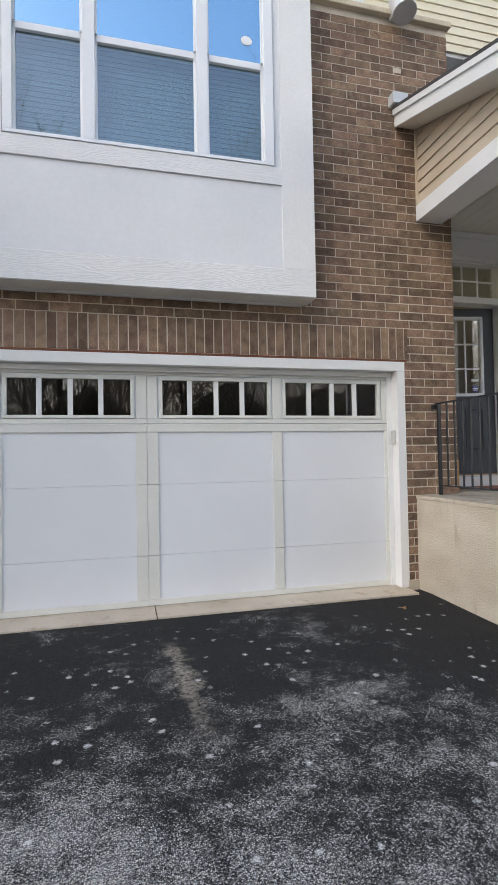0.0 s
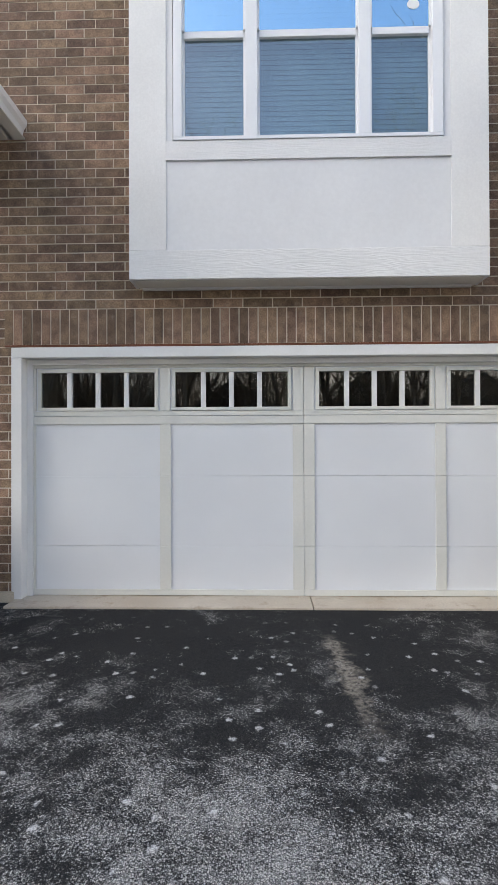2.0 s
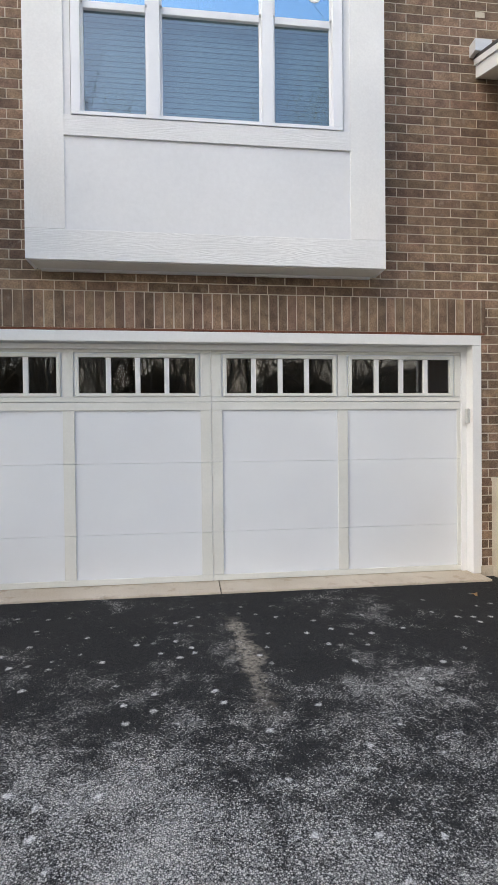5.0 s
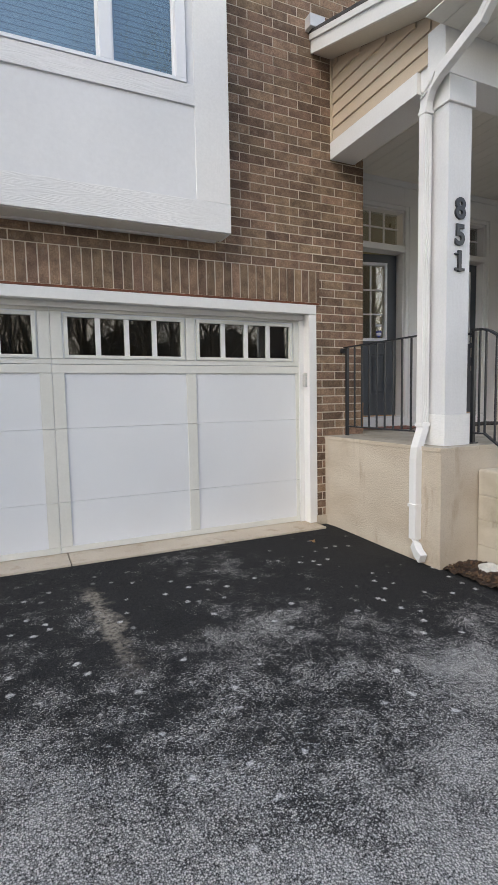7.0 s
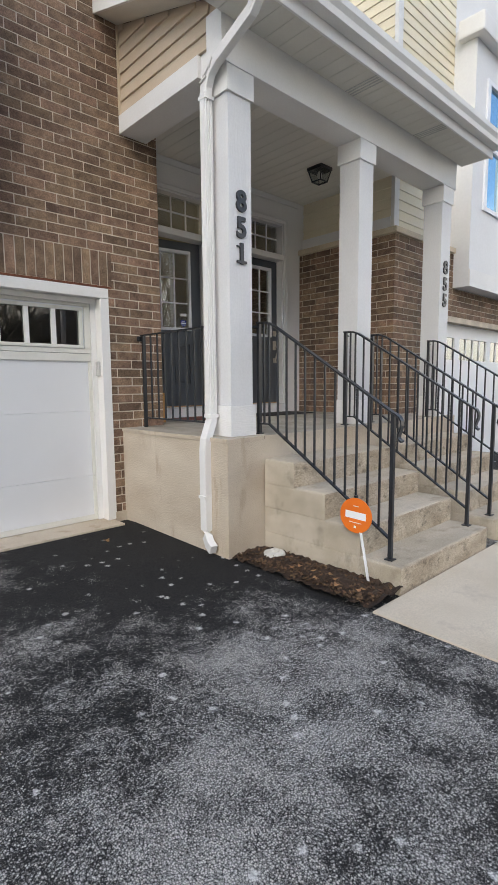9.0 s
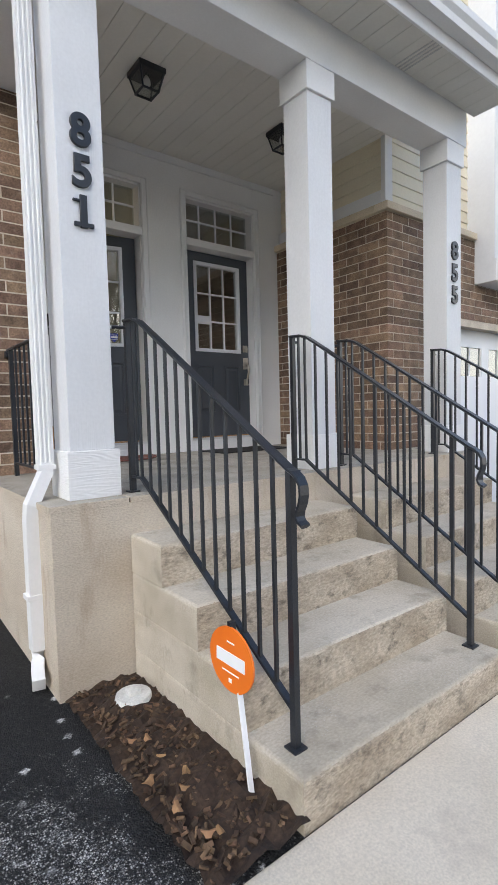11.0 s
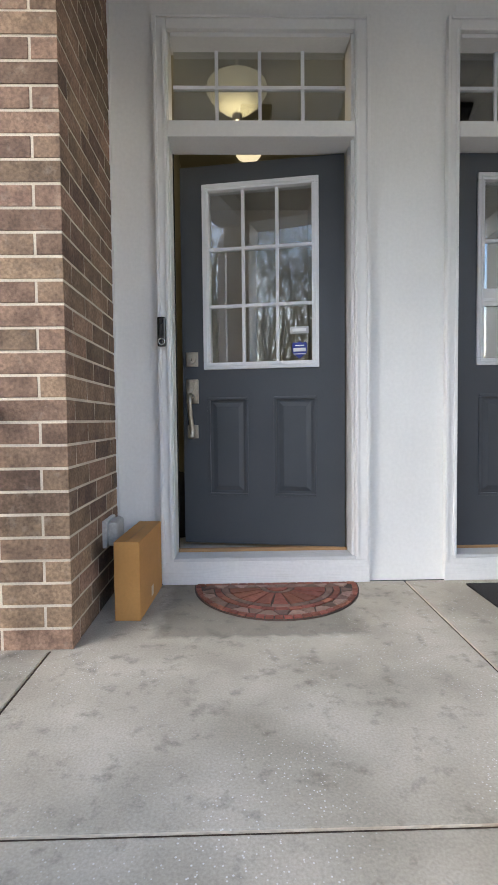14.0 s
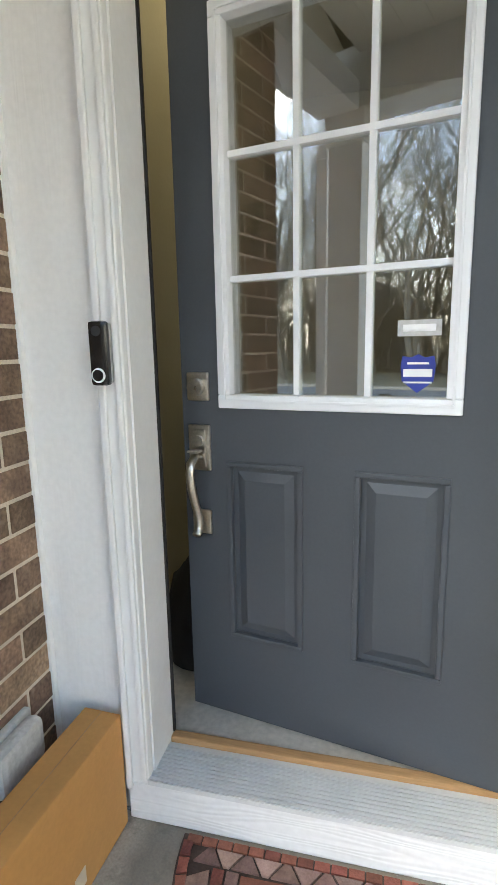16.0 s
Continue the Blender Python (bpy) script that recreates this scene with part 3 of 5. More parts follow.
brick_return(XE - 0.09, XE, YF, 5.195, Z0, ZT, 0.86, 3.75)
# soldier course over the garage opening
x = -2.10
while x < 2.97:
    far_box(x, min(x + BH, 2.975), YF - 0.016 + random.uniform(-0.002, 0.002), YF + 0.08, 2.214, 2.513)
    x += BH + JT

wall_garage = thing("wall_garage", "brown brick garage wall with pale mortar", "wall", kind="structure")
bm = bmesh.new()
MY = YF + 0.0025
bx(bm, -5.0, -2.04, MY, MY + 0.25, 0.0, 2.2)
bx(bm, 2.936, XE - 0.0025, MY, MY + 0.25, 0.0, 2.2)
bx(bm, -5.0, XE - 0.0025, MY, MY + 0.25, 2.2, ZT)
bx(bm, 3.3, XE - 0.0025, MY + 0.25, 5.2, 0.0, ZT)
part("mortar", bm, MORTAR, wall_garage, "pale sand mortar")
boxpart("mortar", (-2.102, 2.973, YF - 0.0135, YF + 0.05, 2.2125, 2.52), MORTAR, wall_garage)
for xq in (-2.04, 2.9335):
    boxpart("caulk", (xq - 0.004, xq + 0.004, YF - 0.013, YF + 0.004, 0.09, 2.19), WHITE, wall_garage, "white caulk line")
boxpart("caulk", (XE - 0.002, XE + 0.007, 5.182, 5.199, 0.902, 3.89), WHITE, wall_garage, "white caulk line")
boxpart("lintel", (-2.10, 2.972, YF - 0.012, YF + 0.1, 2.196, 2.212), RUST, wall_garage, "rust-red steel lintel")
boxpart("footing", (-2.4, -2.02, YF - 0.02, YF + 0.06, -0.1, 0.084), PARGE, wall_garage, "exposed concrete footing")
boxpart("footing", (2.93, 3.06, YF - 0.02, YF + 0.06, -0.1, 0.084), PARGE, wall_garage, "exposed concrete footing")
boxpart("coping", (-5.0, XE + 0.03, YF - 0.05, YF + 0.2, ZT, ZT + 0.055), CAPSTONE, wall_garage, "yellowish cast-stone cap", bevel=0.008)

# siding of the storey above the cap


def lap_siding(name, x0, x1, z0, z1, y, material, parent, axis="y", step=0.1, sign=1, tilt=0.014):
    """Lapped boards on a wall that faces -y (axis 'y') or -x (axis 'x'); one object for each board."""
    z, k = z0, 0
    while z < z1 - 0.01:
        t = min(z + step, z1)
        bm = bmesh.new()
        pts = [(y, z), (y - tilt, z + 0.001), (y - tilt, z + 0.007), (y - 0.002, t), (y, t)]
        prism(bm, pts, x0, x1, "x")
        if axis == "x":
            for q in bm.verts:
                q.co = Vector((q.co.y, q.co.x, q.co.z))
        part("board", bm, material, parent)
        z = t


upper = thing("wall_upper", "cream lapped siding above the brick", "wall", kind="structure")
boxpart("sheathing", (-5.0, 6.4, 4.80, 5.1, ZT + 0.02, 9.0), WHITE, upper)
lap_siding("board", 2.1, 4.6, ZT + 0.06, 7.2, 4.79, CREAM_SIDING, upper)
boxpart("corner_board", (2.35, 2.75, 4.76, 4.8, ZT + 0.055, 7.4), WHITE, upper, "white trim board")

# ---- bay window ----
bay = thing("bay_window", "white panelled box bay with three sash windows", "bay window", kind="structure")
bx0, bx1, by, bz = BAY
WZ0, WZ1, MR = 3.815, 5.62, 4.70
bm = bmesh.new()
for d in ((bx0 + .01, -0.60, by + 0.012, YF, bz + .01, 6.4), (1.59, bx1 - .01, by + 0.012, YF, bz + .01, 6.4), (-0.60, 1.59, by + 0.012, YF, bz + .01, WZ0 - 0.005), (-0.6, 1.59, by + 0.012, YF, WZ1, 6.4)):
    bx(bm, *d)
part("body", bm, WALL_WHITE, bay)
boxpart("soffit_board", (bx0 + 0.03, bx1 - 0.03, by + 0.03, YF - 0.002, bz - 0.004, bz + 0.012), SOFFIT, bay, "cream soffit board")
bm = bmesh.new()
bx(bm, bx0 + 0.06, bx1 - 0.06, YF - 0.04, YF - 0.004, bz - 0.02, bz - 0.002)
part("ledger", bm, WHITE, bay)
boxpart("base_board", (bx0, bx1, by, by + 0.03, bz, 2.926), WHITE_GRAIN, bay, "white board with pressed wood grain", bevel=0.003)
boxpart("sill_board", (-0.654, 1.648, by - 0.004, by + 0.025, 3.655, 3.812), WHITE_GRAIN, bay, "white board with pressed wood grain", bevel=0.003)
boxpart("corner_board", (bx0, -0.652, by + 0.002, by + 0.028, 2.928, 6.4), WHITE_GRAIN_V, bay, bevel=0.002)
boxpart("corner_board", (1.646, bx1, by + 0.002, by + 0.028, 2.928, 6.4), WHITE_GRAIN_V, bay, bevel=0.002)
boxpart("side_board", (bx0 - 0.002, bx0 + 0.02, by + 0.03, YF - 0.004, bz, 6.4), WALL_WHITE, bay)
boxpart("side_board", (bx1 - 0.02, bx1 + 0.002, by + 0.03, YF - 0.004, bz, 6.4), WALL_WHITE, bay)

tri = thing("window_1", "white vinyl triple sash window with closed blinds", "window", kind="structure")
bm = bmesh.new()
fr = 0.062
xs = [(-0.59, -0.022 + .03), (0.111 - .03, 0.893 + .03), (1.024 - .03, 1.58)]
glass_x = [(-0.503, -0.022), (0.111, 0.893), (1.024, 1.482)]
bx(bm, -0.59, 1.58, by - 0.012, by + 0.09, WZ0, WZ0 + 0.028)
bx(bm, -0.59, 1.58, by - 0.012, by + 0.09, WZ1 - 0.05, WZ1)
edges_x = [-0.59, -0.503 - 0.018, -0.022 + 0.018, 0.111 - 0.018, 0.893 + 0.018, 1.024 - 0.018, 1.482 + 0.018, 1.58]
for a, b in zip(edges_x[::2], edges_x[1::2]):
    bx(bm, a, b, by - 0.012, by + 0.09, WZ0 + 0.028, WZ1 - 0.05)
part("window_frame", bm, VINYL, tri, bevel=0.003)
for a, b in glass_x:
    s = bmesh.new()
    a0, b0 = a - 0.018, b + 0.018
    lo, hi = WZ0 + 0.028, MR + 0.03
    bx(s, a0, b0, by + 0.045, by + 0.075, lo, lo + 0.022)
    bx(s, a0, a, by + 0.045, by + 0.075, lo, hi)
    bx(s, b, b0, by + 0.045, by + 0.075, lo, hi)
    bx(s, a, b, by + 0.03, by + 0.075, MR - 0.028, MR + 0.03)
    low = part("sash", s, VINYL, tri, bevel=0.002)
    g1 = boxpart("pane", (a, b, by + 0.056, by + 0.06, lo + 0.02, MR - 0.02), SCREENED, low, "screened glass")
    s = bmesh.new()
    bx(s, a0, a, by + 0.02, by + 0.045, MR + 0.03, WZ1 - 0.05)
    bx(s, b, b0, by + 0.02, by + 0.045, MR + 0.03, WZ1 - 0.05)
    bx(s, a0, b0, by + 0.02, by + 0.045, WZ1 - 0.075, WZ1 - 0.05)
    top = part("sash", s, VINYL, tri, bevel=0.002)
    g2 = boxpart("pane", (a, b, by + 0.032, by + 0.036, MR + 0.02, WZ1 - 0.06), GLASS, top)
    boxpart("muntin", ((a + b) / 2 - 0.008, (a + b) / 2 + 0.008, by + 0.038, by + 0.042, MR + 0.03, WZ1 - 0.06), VINYL, top)
    for g in (g1, g2):
        g.visible_shadow = False
    blind = thing("window_blind", "pale closed horizontal blind behind the sash window", "blind", "bay window blinds")
    k = 0
    zz = WZ0 + 0.03
    while zz < WZ1 - 0.08:
        bm = bmesh.new()
        bx(bm, a - 0.015, b + 0.015, -0.022, 0.022, -0.0012, 0.0012, pose(0, by + 0.13, zz, 78))
        part("slat", bm, BLIND, blind)
        zz += 0.043
    boxpart("headrail", (a - 0.015, b + 0.015, by + 0.1, by + 0.15, WZ1 - 0.08, WZ1 - 0.03), WHITE, blind)
bm = bmesh.new()
lathe(bm, [(0.05, 0), (0.05, 0.002)], (0, 0, 0), 24)
st = part("oval_sticker", bm, SIGN_WHITE)
st.matrix_world = pose(1.357, by + 0.03, 4.91, 90) @ Matrix.Diagonal((1, 0.8, 1, 1))
tagged(st, "white oval sticker on the upper bay sash", "sticker")
# room behind the bay
bm = bmesh.new()
bx(bm, -0.9, 1.9, 4.5, 4.55, 3.6, 5.9)
structure(part("wall_room", bm, BLIND), "plain wall of the room behind the blinds", "wall")

# ---- garage door ----
gar = thing("garage_door", "white carriage-style garage door with cream overlay trim and four window rows", "garage door", kind="structure")
DY = 4.62
PX = [(-1.888, -0.78), (-0.684, 0.39), (0.581, 1.63), (1.722, 2.775)]
sections = [(0.02, 0.4532), (0.4548, 1.0702), (1.0718, 1.6012), (1.6028, 2.13)]
for i, (a, b) in enumerate(sections):
    if i < 3:
        boxpart("section", (-1.96, 2.86, DY, DY + 0.045, a, b), PANEL, gar, bevel=0.002)
bm = bmesh.new()
bx(bm, -1.96, 2.86, DY, DY + 0.045, 1.604, 1.665)
bx(bm, -1.96, 2.86, DY, DY + 0.045, 2.0, 2.13)
ed = [-1.96] + [q for p in [(-1.85, -0.816), (-0.654, 0.358), (0.612, 1.597), (1.752, 2.713)] for q in p] + [2.86]
for a, b in zip(ed[::2], ed[1::2]):
    bx(bm, a, b, DY, DY + 0.045, 1.665, 2.0)
part("section", bm, PANEL, gar)


def overlay(x0, x1, z0, z1, d=0.014):
    boxpart("overlay_trim", (x0, x1, DY - d, DY - 0.0005, z0, z1), CREAM, gar, bevel=0.003)


for a, b in sections[:3]:
    for x0, x1 in ((-1.96, PX[0][0]), (PX[0][1], PX[1][0]), (PX[1][1], 0.484), (0.487, PX[2][0]), (PX[2][1], PX[3][0]), (PX[3][1], 2.86)):
        overlay(x0, x1, max(a + 0.001, 0.075), min(b, 1.528))
for x0, x1 in ((-1.96, 0.484), (0.487, 2.86)):
    overlay(x0, x1, 1.53, 1.60)
    overlay(x0, x1, 1.604, 1.645, 0.012)
    overlay(x0, x1, 0.022, 0.073)
    overlay(x0, x1, 2.03, 2.128)
for x0, x1 in ((-1.96, -1.885), (-0.78, -0.69), (0.393, 0.484), (0.487, 0.576), (1.632, 1.716), (2.75, 2.86)):
    overlay(x0, x1, 1.647, 2.029)
for a, b in ((-1.84, -0.826), (-0.644, 0.348), (0.622, 1.587), (1.762, 2.703)):
    bm = bmesh.new()
    for d in ((a - 0.03, b + 0.03, DY - 0.02, DY + 0.01, 1.65, 1.678), (a - 0.03, b + 0.03, DY - 0.02, DY + 0.01, 1.988, 2.016), (a - 0.03, a, DY - 0.02, DY + 0.01, 1.678, 1.988), (b, b + 0.03, DY - 0.02, DY + 0.01, 1.678, 1.988)):
        bx(bm, *d)
    wf = part("window_frame", bm, CREAM, gar, bevel=0.003)
    wpane = (b - a) / 4
    for k in range(4):
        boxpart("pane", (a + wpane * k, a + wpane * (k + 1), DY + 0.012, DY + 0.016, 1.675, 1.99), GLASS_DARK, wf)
        if k:
            boxpart("muntin", (a + wpane * k - 0.021, a + wpane * k + 0.021, DY - 0.012, DY + 0.011, 1.678, 1.988), WHITE, wf, bevel=0.003)
trim = thing("garage_trim", "white jamb and head trim round the garage door", "door trim", kind="structure")
for x0, x1 in ((-2.037, -1.955), (2.855, 2.933)):
    boxpart("jamb", (x0, x1, YF - 0.012, DY + 0.04, 0.02, 2.10), WHITE, trim, bevel=0.003)
    s = 1 if x0 < 0 else -1
    e = x1 if x0 < 0 else x0
    boxpart("stop", (min(e, e + s * 0.05), max(e, e + s * 0.05), DY - 0.035, DY - 0.016, 0.02, 2.08), WHITE, trim, bevel=0.002)
boxpart("head", (-2.037, 2.933, YF - 0.014, DY + 0.04, 2.102, 2.192), WHITE, trim, bevel=0.004)
boxpart("stop", (-1.95, 2.85, DY - 0.05, DY - 0.016, 2.055, 2.10), WHITE, trim, bevel=0.003)
boxpart("bottom_seal", (-1.95, 2.85, DY + 0.005, DY + 0.04, 0.018, 0.03), RUBBER, gar, "black rubber seal")
# added sheet close behind the door; its colour paints the garage's darkness
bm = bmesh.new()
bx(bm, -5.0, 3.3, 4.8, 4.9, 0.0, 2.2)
structure(part("garage_dark_sheet", bm, NEAR_BLACK), "near-black sheet standing in for the unlit inside of the garage", "wall")
kp = thing("keypad", "beige garage keypad with closed cover on the white jamb", "keypad")
boxpart("cover", (2.828, 2.856, 4.52, 4.57, 1.395, 1.53), GREYBOX, kp, bevel=0.008)

# ---- porch ----
FL = 0.90
PF = 2.945
porch = thing("porch", "tan parged concrete porch with broom-finished slab", "porch", kind="structure")
bm = bmesh.new()
bx(bm, 3.044, 6.8, PF, 5.2, -0.3, FL - 0.03)
part("base", bm, PARGE, porch, "tan parged concrete")
# slab cast in bays; sawn joints between them
for x0, x1, y0, y1 in ((3.036, 3.430, PF - 0.006, 5.19), (3.440, 4.925, PF - 0.006, 3.666), (3.440, 4.925, 3.676, 5.19), (4.935, 6.8, PF - 0.006, 5.19)):
    slab = boxpart("slab", (x0, x1, y0 + 0.004 if y0 < 3 else y0, y1, FL - 0.035, FL), TREAD, porch, "grey stained concrete", bevel=0.005)
    slab.data.materials.append(PARGE)
    for f in slab.data.polygons:
        if abs(f.normal.z) < 0.4:
            f.material_index = 1
for d in ((3.430, 3.440, 2.96, 5.19), (3.440, 4.925, 3.666, 3.676), (4.925, 4.935, 2.96, 5.19)):
    boxpart("joint_filler", (*d, FL - 0.029, FL - 0.007), MULCH, porch, "dark dirt in the slab joint")
STEPS = [(1.71, 0.13), (2.02, 0.33), (2.325, 0.522), (2.618, 0.715)]


def stair(x0, x1, label):
    st = thing("stair", label, "stair", "porch stairs", "structure")
    low = -0.3
    for yf, z1 in STEPS:
        bm = bmesh.new()
        bx(bm, x0, x1, yf, PF - 0.012, low, z1)
        bmesh.ops.subdivide_edges(bm, edges=[e for e in bm.edges if abs(e.verts[0].co.x - e.verts[1].co.x) > 0.5], cuts=14)
        for q in bm.verts:
            if q.co.z > low + 0.01:
                q.co.z += random.uniform(-0.0006, 0.0006)
                q.co.y += random.uniform(-0.001, 0.001) if q.co.y < PF - 0.1 else 0
        top = [e for e in bm.edges if all(v.co.z > z1 - 0.006 for v in e.verts) and min(v.co.y for v in e.verts) < yf + 0.01]
        bmesh.ops.bevel(bm, geom=top, offset=0.018, segments=3, affect="EDGES", profile=0.5)
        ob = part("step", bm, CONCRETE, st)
        # front faces take the pitted concrete with riser shade in its colour
        ob.data.materials.append(PITTED_RISER_SHADE)
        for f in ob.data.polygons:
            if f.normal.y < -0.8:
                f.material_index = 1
        low = z1
    return st


stair(3.425, 4.775, "weathered tan concrete stair of four steps up to the porch")
stair(5.06, 6.46, "weathered tan concrete stair of four steps beside the twin stair")

# posts
PB = 0.268


def column(x, number):
    c = thing("porch_column", "white boxed porch column" + (" with black number" if number else ""), "column", "porch columns", "structure")
    y0 = 3.035
    boxpart("base", (x, x + PB, y0, y0 + PB, FL, 1.14), WHITE_GRAIN, c, bevel=0.004)
    i = 0.018
    boxpart("shaft", (x + i, x + PB - i, y0 + i, y0 + PB - i, 1.14, 3.42), COLUMN_WHITE, c, bevel=0.004)
    boxpart("capital", (x, x + PB, y0, y0 + PB, 3.42, 3.60), WHITE, c, bevel=0.004)
    return c


for x, num in ((3.163, "851"), (4.822, ""), (6.5, "855")):
    column(x, num)


def number_sign(text, x, y, z, size, label):
    holder = thing("house_number", label, "house number", "house numbers")
    for k, ch in enumerate(text):
        cu = bpy.data.curves.new("digit", "FONT")
        cu.body, cu.size, cu.extrude, cu.bevel_depth, cu.offset = ch, size, 0.006, 0.003, 0.004
        cu.align_x = "CENTER"
        tmp = bpy.data.objects.new("digit", cu)
        me = bpy.data.meshes.new_from_object(tmp)
        bpy.data.objects.remove(tmp)
        me.materials.clear()
        me.materials.append(NUMBER)
        ob = new("digit", me)
        if ch == "1":
            bm = bmesh.new()
            bm.from_mesh(me)
            bx(bm, -0.048, 0.048, 0.0, 0.018, -0.008, 0.008)
            bx(bm, -0.05, -0.01, size * 0.56, size * 0.6, -0.008, 0.008)
            bm.to_mesh(me)
            bm.free()
        ob.matrix_world = pose(x, y, z - k * 0.1915, 90)
        ob.parent = holder
    return holder


number_sign("851", 3.3, 3.046, 2.61, 0.208, "black metal numbers 851 on the white column")
number_sign("855", 6.634, 3.046, 2.61, 0.208, "black metal numbers 855 on the white column")

# beam, ceiling, roof of the porch
ROOF0, SLOPE = 4.71, 0.333


def roof_z(y):
    return ROOF0 - SLOPE * (4.49 - y)


beam = thing("porch_beam", "white boxed porch beam", "beam", kind="structure")
boxpart("front_beam", (3.149, 6.80, 3.03, 3.31, 3.602, 3.95), WHITE, beam, bevel=0.004)
boxpart("side_beam", (3.115, 3.40, 3.312, YF - 0.003, 3.59, 3.748), WHITE, beam, bevel=0.004)
bm = bmesh.new()
x = 3.40
while x < 6.62:
    e = min(x + 0.148, 6.62)
    bx(bm, x, e, 3.31, 5.2, 3.90, 3.912)
    bx(bm, e, min(e + 0.004, 6.62), 3.31, 5.2, 3.906, 3.916)
    x += 0.152
structure(part("ceiling", bm, CEIL), "cream grooved vinyl porch ceiling", "ceiling")
roof = thing("porch_roof", "low shed porch roof with white fascia and gutter", "roof", kind="structure")
RX0, RX1, RY = 2.90, 6.92, 2.66
bm = bmesh.new()
prism(bm, [(RY - 0.03, roof_z(RY - 0.03) - 0.03), (RY - 0.03, roof_z(RY - 0.03)), (4.487, roof_z(4.487)), (4.487, roof_z(4.487) - 0.03)], RX0 - 0.02, 3.52, "x")
prism(bm, [(RY - 0.03, roof_z(RY - 0.03) - 0.03), (RY - 0.03, roof_z(RY - 0.03)), (5.1, roof_z(5.1)), (5.1, roof_z(5.1) - 0.03)], 3.52, RX1 + 0.02, "x")
part("deck", bm, SHINGLE, roof, "dark shingles")
bm = bmesh.new()
prism(bm, [(RY, roof_z(RY) - 0.2), (RY, roof_z(RY) - 0.03), (4.487, roof_z(4.487) - 0.03), (4.487, roof_z(4.487) - 0.2)], RX0, RX0 + 0.025, "x")
part("rake_board", bm, WHITE, roof, bevel=0.003)
bm = bmesh.new()
prism(bm, [(RY - 0.01, roof_z(RY) - 0.085), (RY - 0.01, roof_z(RY) - 0.03), (4.487, roof_z(4.487) - 0.028), (4.487, roof_z(4.487) - 0.085)], RX0 - 0.018, RX0 - 0.001, "x")
part("rake_moulding", bm, WHITE, roof, bevel=0.003)
bm = bmesh.new()
prism(bm, [(RY + 0.02, roof_z(RY) - 0.195), (4.487, roof_z(4.487) - 0.195), (4.487, roof_z(4.487) - 0.182), (RY + 0.02, roof_z(RY) - 0.182)], RX0 + 0.026, 3.13, "x")
part("rake_soffit", bm, SOFFIT, roof)
boxpart("fascia", (RX0 + 0.026, RX1, RY, RY + 0.02, 3.875, roof_z(RY) - 0.03), WHITE, roof, bevel=0.003)
bm = bmesh.new()
x = RX0 + 0.026
while x < RX1 - 0.01:
    e = min(x + 0.148, RX1)
    bx(bm, x, e, RY + 0.02, 3.028, 3.90, 3.91)
    bx(bm, e, min(e + 0.004, RX1), RY + 0.02, 3.028, 3.905, 3.913)
    x += 0.152
part("eave_soffit", bm, SOFFIT, roof, "cream vented soffit panels")
for cx in (4.55, 5.75):
    for k in range(4):
        boxpart("vent_slot", (cx + k * 0.036, cx + k * 0.036 + 0.012, RY + 0.04, 3.02, 3.8955, 3.8995), GREYBOX, roof)
bm = bmesh.new()
prof = [(0.0, 0.0), (-0.085, 0.005), (-0.095, 0.05), (-0.12, 0.085), (-0.125, 0.13), (-0.115, 0.13), (-0.11, 0.09), (-0.085, 0.05), (-0.077, 0.013), (-0.004, 0.01), (-0.004, 0.13), (0.0, 0.13)]
prism(bm, [(RY - 0.002 + a, 3.965 + b) for a, b in prof], RX0 - 0.02, RX1 + 0.02, "x")
gutter = part("gutter", bm, WHITE, roof, "white K-style gutter")
boxpart("gutter_end", (RX0 - 0.022, RX0 - 0.018, RY - 0.12, RY, 3.97, 4.085), WHITE, gutter)
bm = bmesh.new()
bx(bm, RX0 - 0.06, RX0 + 0.1, YF - 0.1, YF - 0.004, roof_z(4.49) - 0.02, roof_z(4.49) + 0.085)
part("flashing", bm, ALU, roof, "grey metal flashing")
gable = thing("porch_gable_wall", "tan lapped siding closing the side of the porch roof", "wall", kind="structure")
z = 3.752
while z < 4.5:
    t = z + 0.115
    y_cut = max(3.201, 4.49 - (roof_z(4.49) - 0.185 - (z + 0.05)) / SLOPE)
    if y_cut < 4.4:
        bm = bmesh.new()
        pts = [(3.145, z), (3.128, z + 0.001), (3.128, z + 0.01), (3.143, t), (3.145, t)]
        prism(bm, [(a, b) for a, b in pts], y_cut, YF - 0.004, "y")
        part("board", bm, TAN_SIDING, gable)
    z = t
bm = bmesh.new()
prism(bm, [(3.05, 3.752), (YF - 0.004, 3.752), (YF - 0.004, roof_z(4.49) - 0.19), (3.05, roof_z(3.05) - 0.19)], 3.1475, 3.2, "x")
part("backing", bm, TAN_SIDING, gable)
boxpart("j_channel", (3.115, 3.147, YF - 0.025, YF - 0.003, 3.752, roof_z(4.47) - 0.2), TAN_SIDING, gable)
bm = bmesh.new()
bx(bm, 3.112, 3.147, 3.029, 3.2, 3.603, 3.948)
part("corner_board", bm, WHITE, gable)

# downspout beside the first column
ds = thing("downspout", "white corrugated downspout beside the porch column", "downspout")
bm = bmesh.new()
sweep(bm, [(3.09, 2.60, 3.98), (3.09, 2.60, 3.90), (3.09, 2.63, 3.80), (3.09, 2.70, 3.73), (3.095, 3.06, 3.60), (3.1, 3.15, 3.55), (3.105, 3.2, 3.47), (3.105, 3.205, 3.40)], rect(0.075, 0.06), (1, 0, 0))
part("elbow", bm, WHITE, ds, bevel=0.006)
